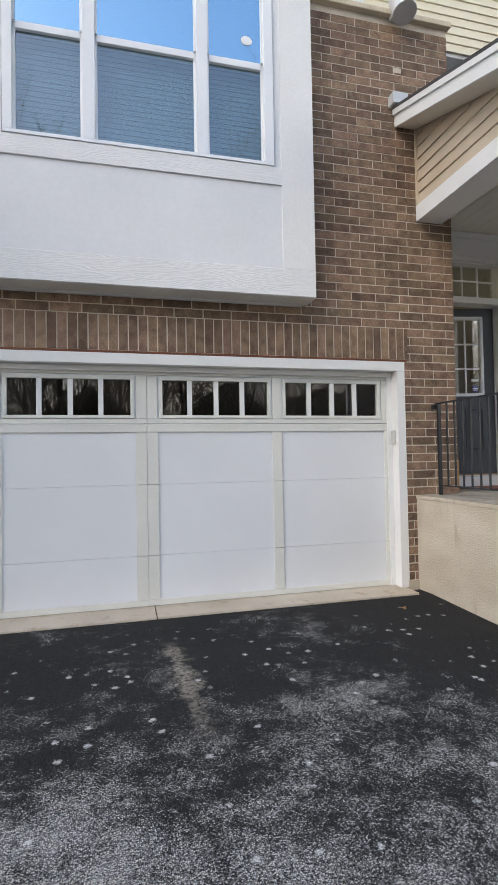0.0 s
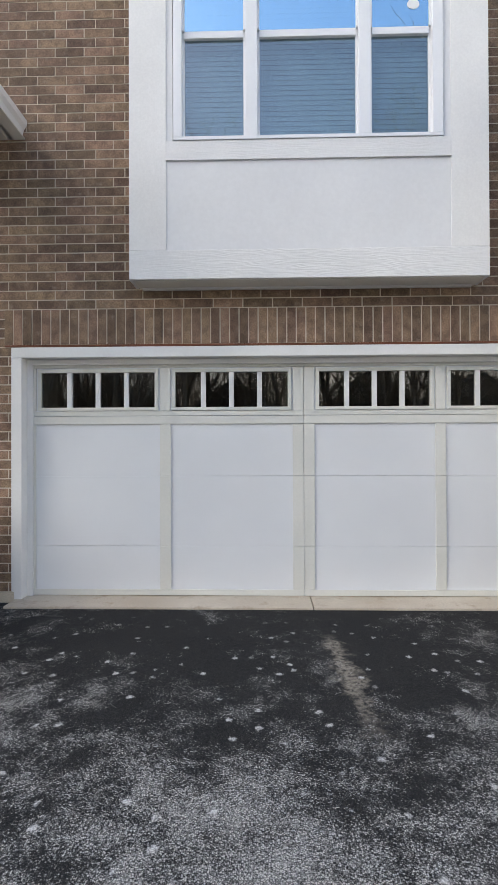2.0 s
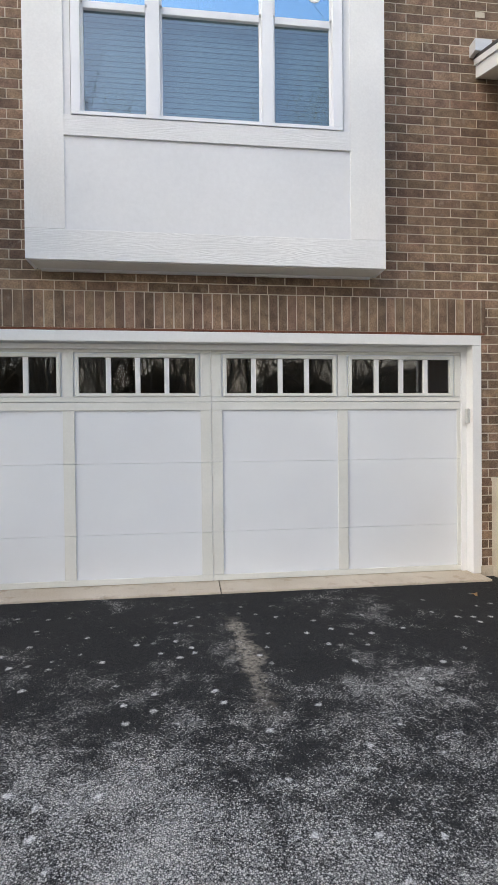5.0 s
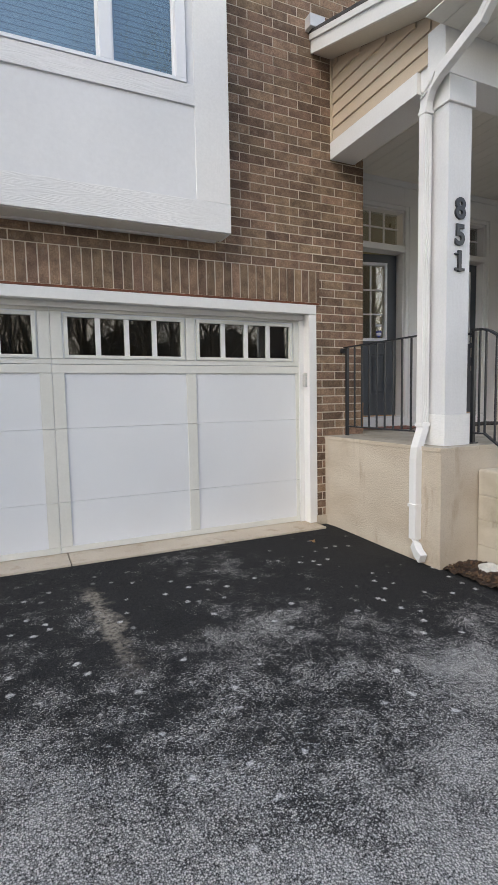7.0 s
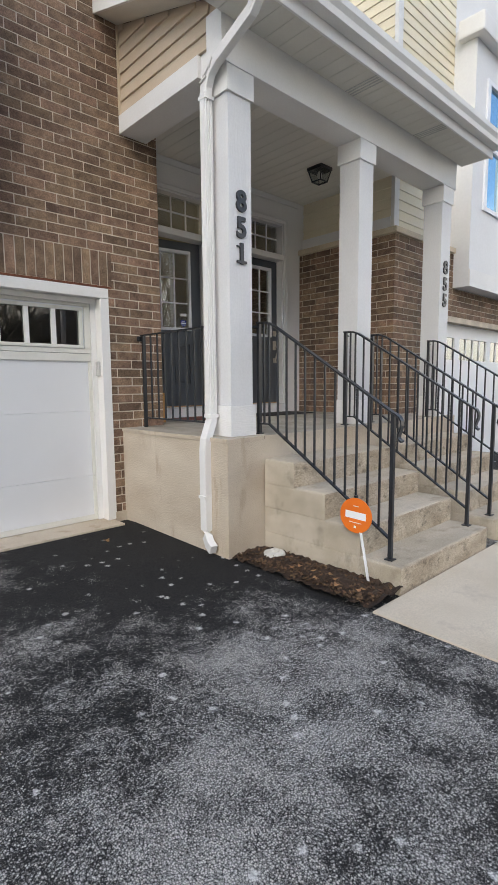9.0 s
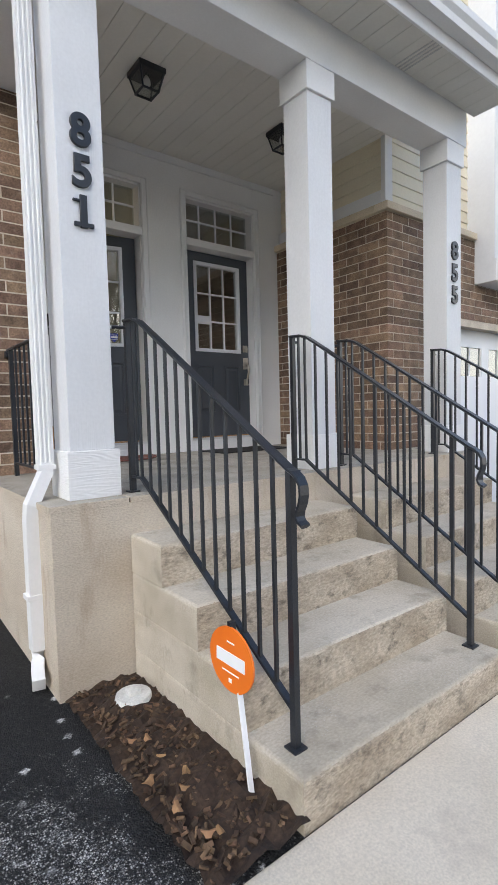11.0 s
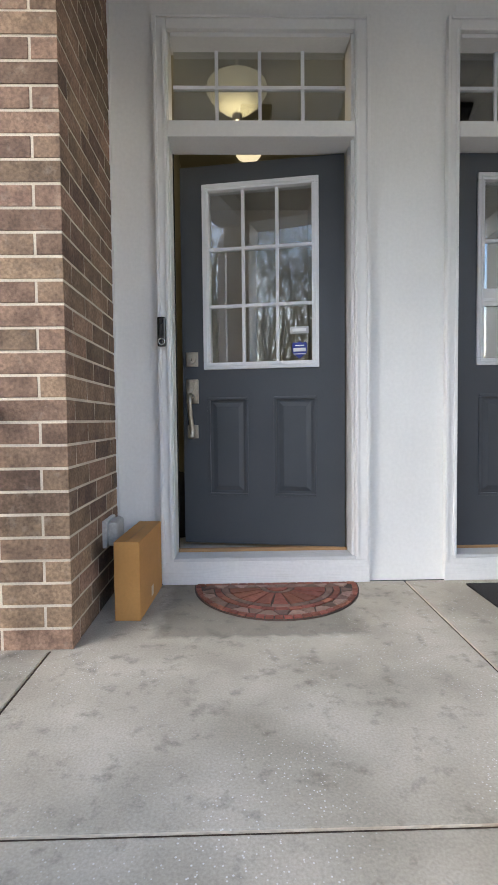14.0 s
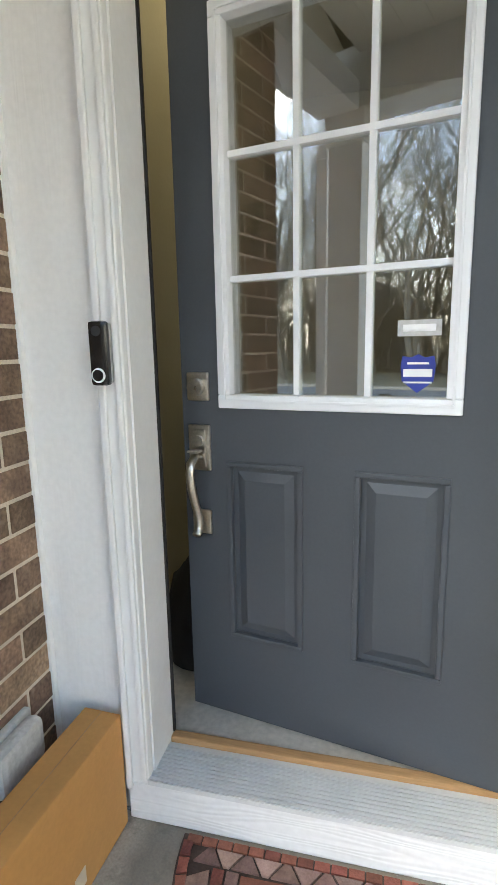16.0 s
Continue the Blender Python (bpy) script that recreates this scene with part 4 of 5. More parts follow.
# crimps round both bends
for cy, cz, tilt in ((2.612, 3.85, -18), (2.625, 3.815, -28), (2.645, 3.78, -40), (2.668, 3.752, -52), (3.1, 3.582, -58), (3.135, 3.56, -45), (3.165, 3.535, -32), (3.187, 3.505, -18)):
    bm = bmesh.new()
    bx(bm, -0.041, 0.041, -0.034, 0.034, -0.005, 0.005, pose(3.097, cy, cz, tilt))
    part("crimp", bm, WHITE, ds, bevel=0.002)
bm = bmesh.new()
out = [(3.068, 3.235), (3.143, 3.235), (3.143, 3.18)]
for k in (2, 1, 0):
    out += [(3.089 + 0.021 * k, 3.18), (3.086 + 0.021 * k, 3.174), (3.079 + 0.021 * k, 3.174), (3.076 + 0.021 * k, 3.18)]
out += [(3.068, 3.18)]
prism(bm, out, 1.05, 3.43, "z")
part("pipe", bm, WHITE, ds)
bm = bmesh.new()
sweep(bm, [(3.105, 3.205, 1.08), (3.1, 3.2, 1.03), (3.02, 3.175, 0.88), (3.015, 3.18, 0.8), (3.015, 3.18, 0.16)], rect(0.06, 0.075), (0, 1, 0))
part("lower_pipe", bm, WHITE, ds, bevel=0.004)
bm = bmesh.new()
sweep(bm, [(3.015, 3.18, 0.18), (3.015, 3.17, 0.11), (2.998, 3.12, 0.065), (2.985, 3.06, 0.035)], rect(0.06, 0.075), (0, 0, 1))
part("outlet_elbow", bm, WHITE, ds, bevel=0.004)
for z in (1.05, 0.42, 3.38):
    xx, yy = (3.105, 3.205) if z > 1 else (3.015, 3.18)
    boxpart("strap", (xx - 0.042, xx + 0.042, yy - 0.041, yy + 0.041, z, z + 0.025), WHITE, ds, bevel=0.002)

# railings


def curl(x, y, z):
    """The lamb's-tongue end of a hand rail: over, down and out again."""
    line = ((0.02, 0.008), (0.045, 0.025), (0.06, 0.05), (0.063, 0.08), (0.056, 0.11), (0.044, 0.135), (0.04, 0.155), (0.048, 0.172), (0.068, 0.184))
    return [(x, y - dy, z - dz) for dy, dz in line]


def stair_rail(x, label, toward):
    r = thing("stair_railing", label, "railing", "stair railings")
    yp, yt, yn = 3.085, 2.97, 1.845
    zt, zn = 1.797, 1.115
    zb, zbn = 0.985, 0.27
    z1 = STEPS[0][1]
    bm = bmesh.new()
    cap = [(-0.02, -0.006), (0.02, -0.006), (0.021, 0.002), (0.012, 0.01), (-0.012, 0.01), (-0.021, 0.002)]
    pts = [(x, yp + 0.015, zt + 0.005), (x, yt + 0.03, zt), (x, yt - 0.03, zt - 0.02)] + [(x, yt - (yt - yn) * k / 6, zt - (zt - zn) * k / 6) for k in range(1, 7)]
    sweep(bm, pts + curl(x, yn, zn), [(-b, a) for a, b in cap], (1, 0, 0))
    part("hand_rail", bm, BLACK, r)
    bm = bmesh.new()
    sweep(bm, [(x, yp, zb), (x, yt, zb), (x, yn, zbn)], rect(0.026, 0.013))
    part("bottom_rail", bm, BLACK, r)
    boxpart("newel", (x - 0.013, x + 0.013, yn - 0.013, yn + 0.013, z1, zn - 0.005), BLACK, r)
    boxpart("foot", (x - 0.03, x + 0.03, yn - 0.03, yn + 0.03, z1, z1 + 0.009), BLACK, r, bevel=0.003)
    boxpart("top_post", (x - 0.014, x + 0.014, yp - 0.014, yp + 0.014, FL, zt), BLACK, r)
    boxpart("foot", (x - 0.028, x + 0.028, yp - 0.028, yp + 0.028, FL, FL + 0.008), BLACK, r)
    boxpart("baluster", (x - 0.0065, x + 0.0065, 3.021, 3.034, zb, zt), BLACK, r)
    m = 12
    for k in range(m):
        y = yt - (yt - yn) * k / m
        f = k / m
        boxpart("baluster", (x - 0.0065, x + 0.0065, y - 0.0065, y + 0.0065, zb - (zb - zbn) * f, zt - (zt - zn) * f - 0.004), BLACK, r)
    bm = bmesh.new()
    tube(bm, [(x, yp, zt - 0.03), (x + toward * 0.075, yp + 0.02, zt - 0.03)], 0.009)
    part("bracket", bm, BLACK, r)
    return r


stair_rail(3.518, "black iron stair railing with curled hand rail end", -1)
stair_rail(4.695, "black iron stair railing with curled hand rail end", 1)
stair_rail(5.16, "black iron stair railing with curled hand rail end", -1)
stair_rail(6.35, "black iron stair railing with curled hand rail end", 1)
side = thing("porch_railing", "black iron porch railing between brick wall and column", "railing")
xr = 3.25
boxpart("top_rail", (xr - 0.018, xr + 0.018, 3.31, 4.44, 1.776, 1.788), BLACK, side)
boxpart("bottom_rail", (xr - 0.012, xr + 0.012, 3.31, 4.40, 0.985, 0.998), BLACK, side)
boxpart("post", (xr - 0.014, xr + 0.014, 4.385, 4.413, FL, 1.776), BLACK, side)
boxpart("bracket", (xr - 0.025, xr + 0.025, 4.43, YF - 0.002, 1.73, 1.775), BLACK, side, bevel=0.008)
for k in range(9):
    y = 3.38 + k * 0.112
    boxpart("baluster", (xr - 0.0065, xr + 0.0065, y - 0.0065, y + 0.0065, 0.997, 1.777), BLACK, side)

# ---- entrance wall ----
WY = 5.20
entry = thing("wall_entry", "white grained board wall round the two entrance doors", "wall", kind="structure")
D1, D2 = (3.79, 4.68), (5.185, 6.075)
ZS, ZD, ZTR0, ZTR1 = 1.03, 3.05, 3.125, 3.545
for x0, x1 in ((XE - 0.005, D1[0] - 0.015), (D1[1] + 0.007, D2[0] - 0.015), (D2[1] + 0.007, 6.62)):
    boxpart("board", (x0, x1, WY, WY + 0.15, FL, 4.1), WHITE_GRAIN_V, entry)
for a, b in (D1, D2):
    boxpart("board", (a - 0.014, b + 0.006, WY, WY + 0.15, FL, ZS - 0.03), WHITE_GRAIN_V, entry)
    boxpart("board", (a - 0.014, b + 0.006, WY, WY + 0.15, ZTR1, 4.1), WHITE_GRAIN_V, entry)
boxpart("frieze", (XE, 6.40, WY - 0.018, WY - 0.001, 3.825, 3.897), WHITE, entry, bevel=0.004)


def door_set(D, name, hinge_left, swing, label):
    a, b = D
    cs = thing("door_casing", "white casing with a divided transom window", "door frame", kind="structure")
    for d in ((a - 0.062, a, WY - 0.028, WY - 0.001, 1.0, ZTR1 + 0.06), (b, b + 0.072, WY - 0.028, WY - 0.001, 1.0, ZTR1 + 0.06), (a, b, WY - 0.028, WY - 0.001, ZTR1, ZTR1 + 0.06)):
        boxpart("casing", d, WHITE, cs, bevel=0.005)
    for d in ((a - 0.062, a - 0.045, WY - 0.04, WY - 0.029, 1.0, ZTR1 + 0.06), (b + 0.055, b + 0.072, WY - 0.04, WY - 0.029, 1.0, ZTR1 + 0.06), (a - 0.045, b + 0.055, WY - 0.04, WY - 0.029, ZTR1 + 0.045, ZTR1 + 0.06)):
        boxpart("back_band", d, WHITE, cs, bevel=0.004)
    boxpart("mullion", (a, b, WY - 0.03, WY + 0.14, ZD, ZTR0), WHITE, cs, bevel=0.005)
    boxpart("jamb", (a - 0.014, a + 0.004, WY - 0.001, WY + 0.14, ZS, ZTR1), WHITE, cs)
    boxpart("jamb", (b - 0.012, b + 0.006, WY - 0.001, WY + 0.14, ZS, ZTR1), WHITE, cs)
    for x0, x1 in ((a - 0.02, a - 0.004), (b + 0.004, b + 0.02)):
        boxpart("bead", (x0, x1, WY - 0.038, WY - 0.027, ZS, ZTR1), WHITE, cs, bevel=0.005)
    boxpart("weather_strip", (a + 0.004, a + 0.009, WY + 0.128, WY + 0.14, ZS + 0.016, ZD), RUBBER, cs, "black weather strip")
    boxpart("head", (a + 0.018, b - 0.018, WY - 0.001, WY + 0.15, ZTR1 - 0.018, ZTR1 - 0.001), WHITE, cs)
    boxpart("base_board", (a - 0.06, b + 0.072, WY - 0.03, WY - 0.001, FL + 0.002, ZS - 0.014), WHITE_GRAIN, cs, "white board below the sill", bevel=0.003)
    boxpart("nosing", (a - 0.003, b + 0.003, WY - 0.034, WY - 0.0305, ZS - 0.013, ZS + 0.001), ALU, cs, "bright aluminium nosing", bevel=0.001)
    bm = bmesh.new()
    for k in range(10):
        bx(bm, a - 0.002, b + 0.001, WY - 0.028 + 0.0125 * k, WY - 0.0195 + 0.0125 * k, ZS - 0.0135, ZS + 0.002)
    bx(bm, a - 0.002, b + 0.001, WY - 0.027, WY + 0.108, ZS - 0.0135, ZS - 0.003)
    part("threshold", bm, ALU, cs, "ribbed aluminium threshold")
    boxpart("saddle", (a + 0.004, b - 0.012, WY + 0.108, WY + 0.14, ZS - 0.01, ZS + 0.014), OAK, cs, "oak saddle", bevel=0.006)
    # transom
    pane = boxpart("pane", (a + 0.02, b - 0.02, WY + 0.1, WY + 0.104, ZTR0, ZTR1 - 0.018), GLASS_CLEAR, cs)
    pane.visible_shadow = False
    for k in (1, 2, 3):
        x = a + 0.018 + (b - a - 0.036) * k / 4
        boxpart("muntin", (x - 0.008, x + 0.008, WY + 0.09, WY + 0.11, ZTR0, ZTR1 - 0.018), VINYL, cs)
    zz = ZTR0 + 0.225
    boxpart("muntin", (a + 0.018, b - 0.018, WY + 0.088, WY + 0.112, zz - 0.008, zz + 0.008), VINYL, cs)
    # the leaf, drawn shut with its hinge at x = 0, then turned
    W, T = b - a - 0.03, 0.044
    H = ZD - ZS - 0.02
    leaf = tagged(new(name), label, "door", "entrance doors", "structure")
    sgn = 1 if hinge_left else -1

    def L(x0, x1, y0, y1, z0, z1):
        return (min(sgn * x0, sgn * x1), max(sgn * x0, sgn * x1), y0, y1, z0, z1)

    lx0, lx1, lz0, lz1 = 0.13, 0.741, 1.978 - ZS - 0.014, 2.945 - ZS - 0.014
    bm = bmesh.new()
    px = [(0.15, 0.363), (0.511, 0.722)]
    pz = (0.265, 0.78)
    for d in ((0, lx0 + 0.02, 0, T, 0, H), (lx1 - 0.02, W, 0, T, 0, H), (lx0 + 0.02, lx1 - 0.02, 0, T, lz1 - 0.02, H), (lx0 + 0.02, lx1 - 0.02, 0, T, pz[1], lz0 + 0.02), (lx0 + 0.02, lx1 - 0.02, 0, T, 0, pz[0]), (px[0][1], px[1][0], 0, T, pz[0], pz[1])):
        bx(bm, *L(*d))
    bx(bm, *L(lx0 + 0.02, lx1 - 0.02, 0.012, T - 0.004, pz[0], pz[1]))
    leaf_slab = part("slab", bm, SLATE_DOOR, leaf)
    for x0, x1 in px:
        x0, x1 = max(x0, lx0 + 0.022), min(x1, lx1 - 0.022)
        bm = bmesh.new()
        for d in ((x0 - .006, x1 + .006, -0.006, 0.0125, pz[0] - 0.006, pz[0] + 0.008), (x0 - .006, x1 + .006, -0.006, 0.0125, pz[1] - 0.008, pz[1] + 0.006), (x0 - .006, x0 + 0.008, -0.006, 0.0125, pz[0] + .008, pz[1] - .008), (x1 - 0.008, x1 + .006, -0.006, 0.0125, pz[0] + .008, pz[1] - .008)):
            bx(bm, *L(*d))
        part("panel_moulding", bm, SLATE_DOOR, leaf, bevel=0.003)
        bm = bmesh.new()
        o = bx(bm, *L(x0 + 0.022, x1 - 0.022, 0.002, 0.012, pz[0] + 0.022, pz[1] - 0.022))
        for q in o:
            if q.co.y < 0.005:
                cx, cz = sgn * (x0 + x1) / 2, (pz[0] + pz[1]) / 2
                q.co.x += 0.024 * (1 if q.co.x < cx else -1)
                q.co.z += 0.024 * (1 if q.co.z < cz else -1)
        part("raised_panel", bm, SLATE_DOOR, leaf)
    bm = bmesh.new()
    fw = 0.036
    for d in ((lx0, lx1, -0.012, T + 0.012, lz0, lz0 + fw), (lx0, lx1, -0.012, T + 0.012, lz1 - fw, lz1), (lx0, lx0 + fw, -0.012, T + 0.012, lz0 + fw, lz1 - fw), (lx1 - fw, lx1, -0.012, T + 0.012, lz0 + fw, lz1 - fw)):
        bx(bm, *L(*d))
    lite = part("lite_frame", bm, VINYL, leaf, "white window frame", bevel=0.004)
    bm = bmesh.new()
    q0, q1 = 0.017, 0.024
    for d in ((lx0 + q0, lx1 - q0, -0.017, -0.011, lz0 + q0, lz0 + q1), (lx0 + q0, lx1 - q0, -0.017, -0.011, lz1 - q1, lz1 - q0), (lx0 + q0, lx0 + q1, -0.017, -0.011, lz0 + q1, lz1 - q1), (lx1 - q1, lx1 - q0, -0.017, -0.011, lz0 + q1, lz1 - q1)):
        bx(bm, *L(*d))
    part("bead", bm, VINYL, lite, bevel=0.002)
    gx0, gx1, gz0, gz1 = lx0 + fw, lx1 - fw, lz0 + fw, lz1 - fw
    gp = boxpart("pane", L(gx0, gx1, 0.018, 0.026, gz0, gz1), GLASS_CLEAR, lite)
    gp.visible_shadow = False
    for k in (1, 2):
        x = gx0 + (gx1 - gx0) * k / 3
        boxpart("muntin", L(x - 0.008, x + 0.008, 0.008, 0.036, gz0, gz1), VINYL, lite, bevel=0.002)
        z = gz0 + (gz1 - gz0) * k / 3
        boxpart("muntin", L(gx0, gx1, 0.007, 0.037, z - 0.008, z + 0.008), VINYL, lite, bevel=0.002)
    # lock set
    kx = 0.806
    boxpart("deadbolt_plate", L(kx - 0.034, kx + 0.034, -0.008, 0.0, 0.952, 1.03), NICKEL, leaf, "satin nickel", bevel=0.004)
    bm = bmesh.new()
    sweep(bm, [(sgn * kx, -0.008, 0.99), (sgn * kx, -0.026, 0.99)], ring(0.024, 18))
    part("deadbolt", bm, NICKEL, leaf, "satin nickel", bevel=0.002)
    boxpart("plate_step", L(kx - 0.022, kx + 0.022, -0.013, -0.009, 0.767, 0.873), NICKEL, leaf, "satin nickel", bevel=0.003)
    boxpart("handle_plate", L(kx - 0.034, kx + 0.034, -0.009, 0.0, 0.755, 0.885), NICKEL, leaf, "satin nickel", bevel=0.004)
    boxpart("handle_foot", L(kx - 0.03, kx + 0.03, -0.009, 0.0, 0.568, 0.64), NICKEL, leaf, "satin nickel", bevel=0.004)
    bm = bmesh.new()
    bow = [(-0.006, 0.79), (-0.035, 0.8), (-0.058, 0.785), (-0.066, 0.755), (-0.06, 0.715), (-0.045, 0.67), (-0.031, 0.635), (-0.026, 0.605), (-0.034, 0.58), (-0.044, 0.574)]
    sweep(bm, [(sgn * kx, q, z) for q, z in bow], ring(0.009, 10, 0.013), (1, 0, 0))
    part("grip", bm, NICKEL, leaf, "satin nickel", smooth=True)
    bm = bmesh.new()
    sweep(bm, [(sgn * kx, -0.008, 0.84), (sgn * kx, -0.02, 0.84)], ring(0.017, 16))
    bx(bm, *L(kx - 0.016, kx + 0.016, -0.05, -0.02, 0.812, 0.818))
    part("thumb_latch", bm, NICKEL, leaf, "satin nickel")
    hx = a + 0.021 if hinge_left else b - 0.021
    leaf.matrix_world = pose(hx, WY + 0.108, ZS + 0.014, 0, 0, swing)
    return leaf


door1 = door_set(D1, "door_1", False, -10.5, "slate-grey panelled entrance door standing ajar")
door2 = door_set(D2, "door_2", True, 0, "slate-grey panelled entrance door, closed")


def on_door(ob, leaf):
    ob.matrix_world = leaf.matrix_world @ ob.matrix_basis
    return ob


bm = bmesh.new()
prism(bm, [(a_ * 0.78, b_ * 0.78) for a_, b_ in ((-0.05, 0.02), (-0.045, 0.05), (-0.02, 0.045), (0, 0.055), (0.02, 0.045), (0.045, 0.05), (0.05, 0.02), (0.045, -0.025), (0, -0.06), (-0.045, -0.025))], -0.001, 0.0)
badge = part("shield_sticker", bm, BLUE)
badge.matrix_basis = pose(-0.232, 0.016, 1.028)
tagged(badge, "small blue and white shield sticker on the door glass", "sticker")
for z, h in ((0.022, 0.005), (0.0, 0.018), (-0.022, 0.004)):
    boxpart("band", (-0.032 if z < .02 else -.024, 0.032 if z < .02 else .024, -0.003, -0.0012, z - h / 2, z + h / 2), SIGN_WHITE, badge)
on_door(badge, door1)
badge = boxpart("label_sticker", (-0.048, 0.048, -0.001, 0.0, -0.018, 0.018), GREYBOX)
badge.matrix_basis = pose(-0.232, 0.016, 1.13)
tagged(badge, "pale grey label sticker on the door glass", "sticker")
boxpart("band", (-0.036, 0.036, -0.003, -0.0012, -0.008, 0.008), SIGN_WHITE, badge)
on_door(badge, door1)
note = boxpart("paper_note", (5.35, 5.54, WY + 0.118, WY + 0.119, 2.28, 2.37), SIGN_WHITE)
tagged(note, "white paper note taped inside the door glass", "note")

# hall behind the doors
bm = bmesh.new()
for d in ((3.55, 3.6, 5.36, 8.6, 1.0, 4.1), (4.93, 4.98, 5.36, 8.6, 1.0, 4.1), (3.55, 4.98, 8.6, 8.65, 1.0, 4.1), (6.40, 6.45, 5.36, 8.6, 1.0, 4.1), (4.98, 6.45, 8.6, 8.65, 1.0, 4.1)):
    bx(bm, *d)
structure(part("wall_hall", bm, HALL), "olive-beige hall walls", "wall")
boxpart("hall_ceiling", (3.5, 6.5, 5.36, 8.65, 4.1, 4.15), HALL)
structure(bpy.data.objects["hall_ceiling"], "olive-beige hall ceiling", "ceiling")
boxpart("hall_floor", (3.5, 6.5, 5.352, 8.65, 0.95, 1.028), HALL_FLOOR)
structure(bpy.data.objects["hall_floor"], "pale tiled hall floor", "floor")
bag = bmesh.new()
lathe(bag, [(0.02, 0.0), (0.12, 0.004), (0.135, 0.08), (0.125, 0.2), (0.1, 0.3), (0.05, 0.36), (0.02, 0.37)], (0, 0, 0), 20)
rnd_bag = random.Random(4)
for q in bag.verts:
    if q.co.z > 0.01:
        q.co += Vector((rnd_bag.uniform(-.012, .012), rnd_bag.uniform(-.012, .012), rnd_bag.uniform(-.01, .01)))
bag_ob = part("cloth_bag", bag, RUBBER, smooth=True)
bag_ob.matrix_world = pose(3.745, 5.74, 1.028)
tagged(bag_ob, "soft black bag standing on the hall floor", "bag")
pend = thing("pendant_lamp", "frosted glass bowl lamp hanging in the hall", "lamp")
bm = bmesh.new()
PL = (4.125, 6.02, 3.765)
lathe(bm, [(0.0, -0.13), (0.03, -0.125), (0.04, -0.105), (0.1, -0.08), (0.16, -0.03), (0.195, 0.03), (0.19, 0.06), (0.13, 0.085), (0.03, 0.095), (0.0, 0.095)], PL, 28)
part("bowl", bm, emit_mat("lamp_bowl_glow", (0.9, 0.84, 0.64), 0.055), pend, smooth=True)
bm = bmesh.new()
tube(bm, [(PL[0], PL[1], PL[2] + 0.09), (PL[0], PL[1], 4.1)], 0.012)
lathe(bm, [(0.05, 0.0), (0.05, 0.03)], (PL[0], PL[1], PL[2] + 0.09), 16)
part("stem", bm, NICKEL, pend)
bm = bmesh.new()
lathe(bm, [(0.006, -0.165), (0.026, -0.15), (0.034, -0.125), (0.03, -0.105)], PL, 16)
part("finial", bm, NICKEL, pend, "brushed nickel", smooth=True)
dome = thing("ceiling_lamp", "small lit dome lamp on the hall ceiling", "lamp")
bm = bmesh.new()
lathe(bm, [(0.0, -0.05), (0.06, -0.044), (0.1, -0.025), (0.115, 0.0)], (4.23, 7.38, 4.1), 24)
part("shade", bm, emit_mat("dome_glow", (1.0, 0.88, 0.6), 0.28), dome, smooth=True)
lamp = new("hall_light", bpy.data.lights.new("hall_light", "POINT"))
lamp.data.energy, lamp.data.color, lamp.data.shadow_soft_size = 1.5, (1.0, 0.86, 0.62), 0.08
lamp.location = (PL[0], PL[1] - 0.0, PL[2] - 0.24)

# ---- things on the porch ----
bell = thing("doorbell_camera", "black video doorbell with silver ring button", "doorbell")
boxpart("wedge", (3.737, 3.768, WY - 0.045, WY - 0.03, 2.065, 2.195), GREYBOX, bell, bevel=0.004)
boxpart("body", (3.731, 3.772, WY - 0.07, WY - 0.045, 2.06, 2.2), BLACKGLOSS, bell, bevel=0.009)
bm = bmesh.new()
sweep(bm, [(3.752, WY - 0.07, 2.083), (3.752, WY - 0.073, 2.083)], ring(0.016, 20))
part("button_ring", bm, SIGN_WHITE, bell)
bm = bmesh.new()
sweep(bm, [(3.752, WY - 0.072, 2.083), (3.752, WY - 0.0745, 2.083)], ring(0.0125, 20))
part("button", bm, BLACKGLOSS, bell)
bm = bmesh.new()
sweep(bm, [(3.752, WY - 0.07, 2.178), (3.752, WY - 0.072, 2.178)], ring(0.011, 18))
part("lens", bm, NEAR_BLACK, bell)

outlet = thing("outlet_cover", "grey bubble cover of an outdoor outlet on the brick return", "outlet")
boxpart("plate", (XE - 0.002, XE + 0.018, 4.905, 5.075, 1.155, 1.275), GREYBOX, outlet, bevel=0.006)
boxpart("cover", (XE + 0.018, XE + 0.062, 4.915, 5.065, 1.16, 1.27), GREYBOX, outlet, bevel=0.018)

box = thing("cardboard_box", "tall narrow brown cardboard parcel standing on the porch", "box")
bm = bmesh.new()
bx(bm, 0, 0.105, 0, 0.425, 0, 0.322)
part("carton", bm, CARDBOARD, box, bevel=0.003)
boxpart("flap_seam", (0.051, 0.053, 0.004, 0.421, 0.3215, 0.3228), OAK, box)
boxpart("label", (0.1045, 0.1055, 0.2, 0.24, 0.03, 0.075), BEIGE, box)
box.matrix_world = pose(3.602, 4.738, FL + 0.001, 0, 0, -3)

# half-round door mat of rubber tiles
matt = thing("door_mat", "half-round rust-red door mat with mosaic sunburst", "door mat")
MX, MYB, MRX, MRY = 4.285, 5.155, 0.395, 0.45


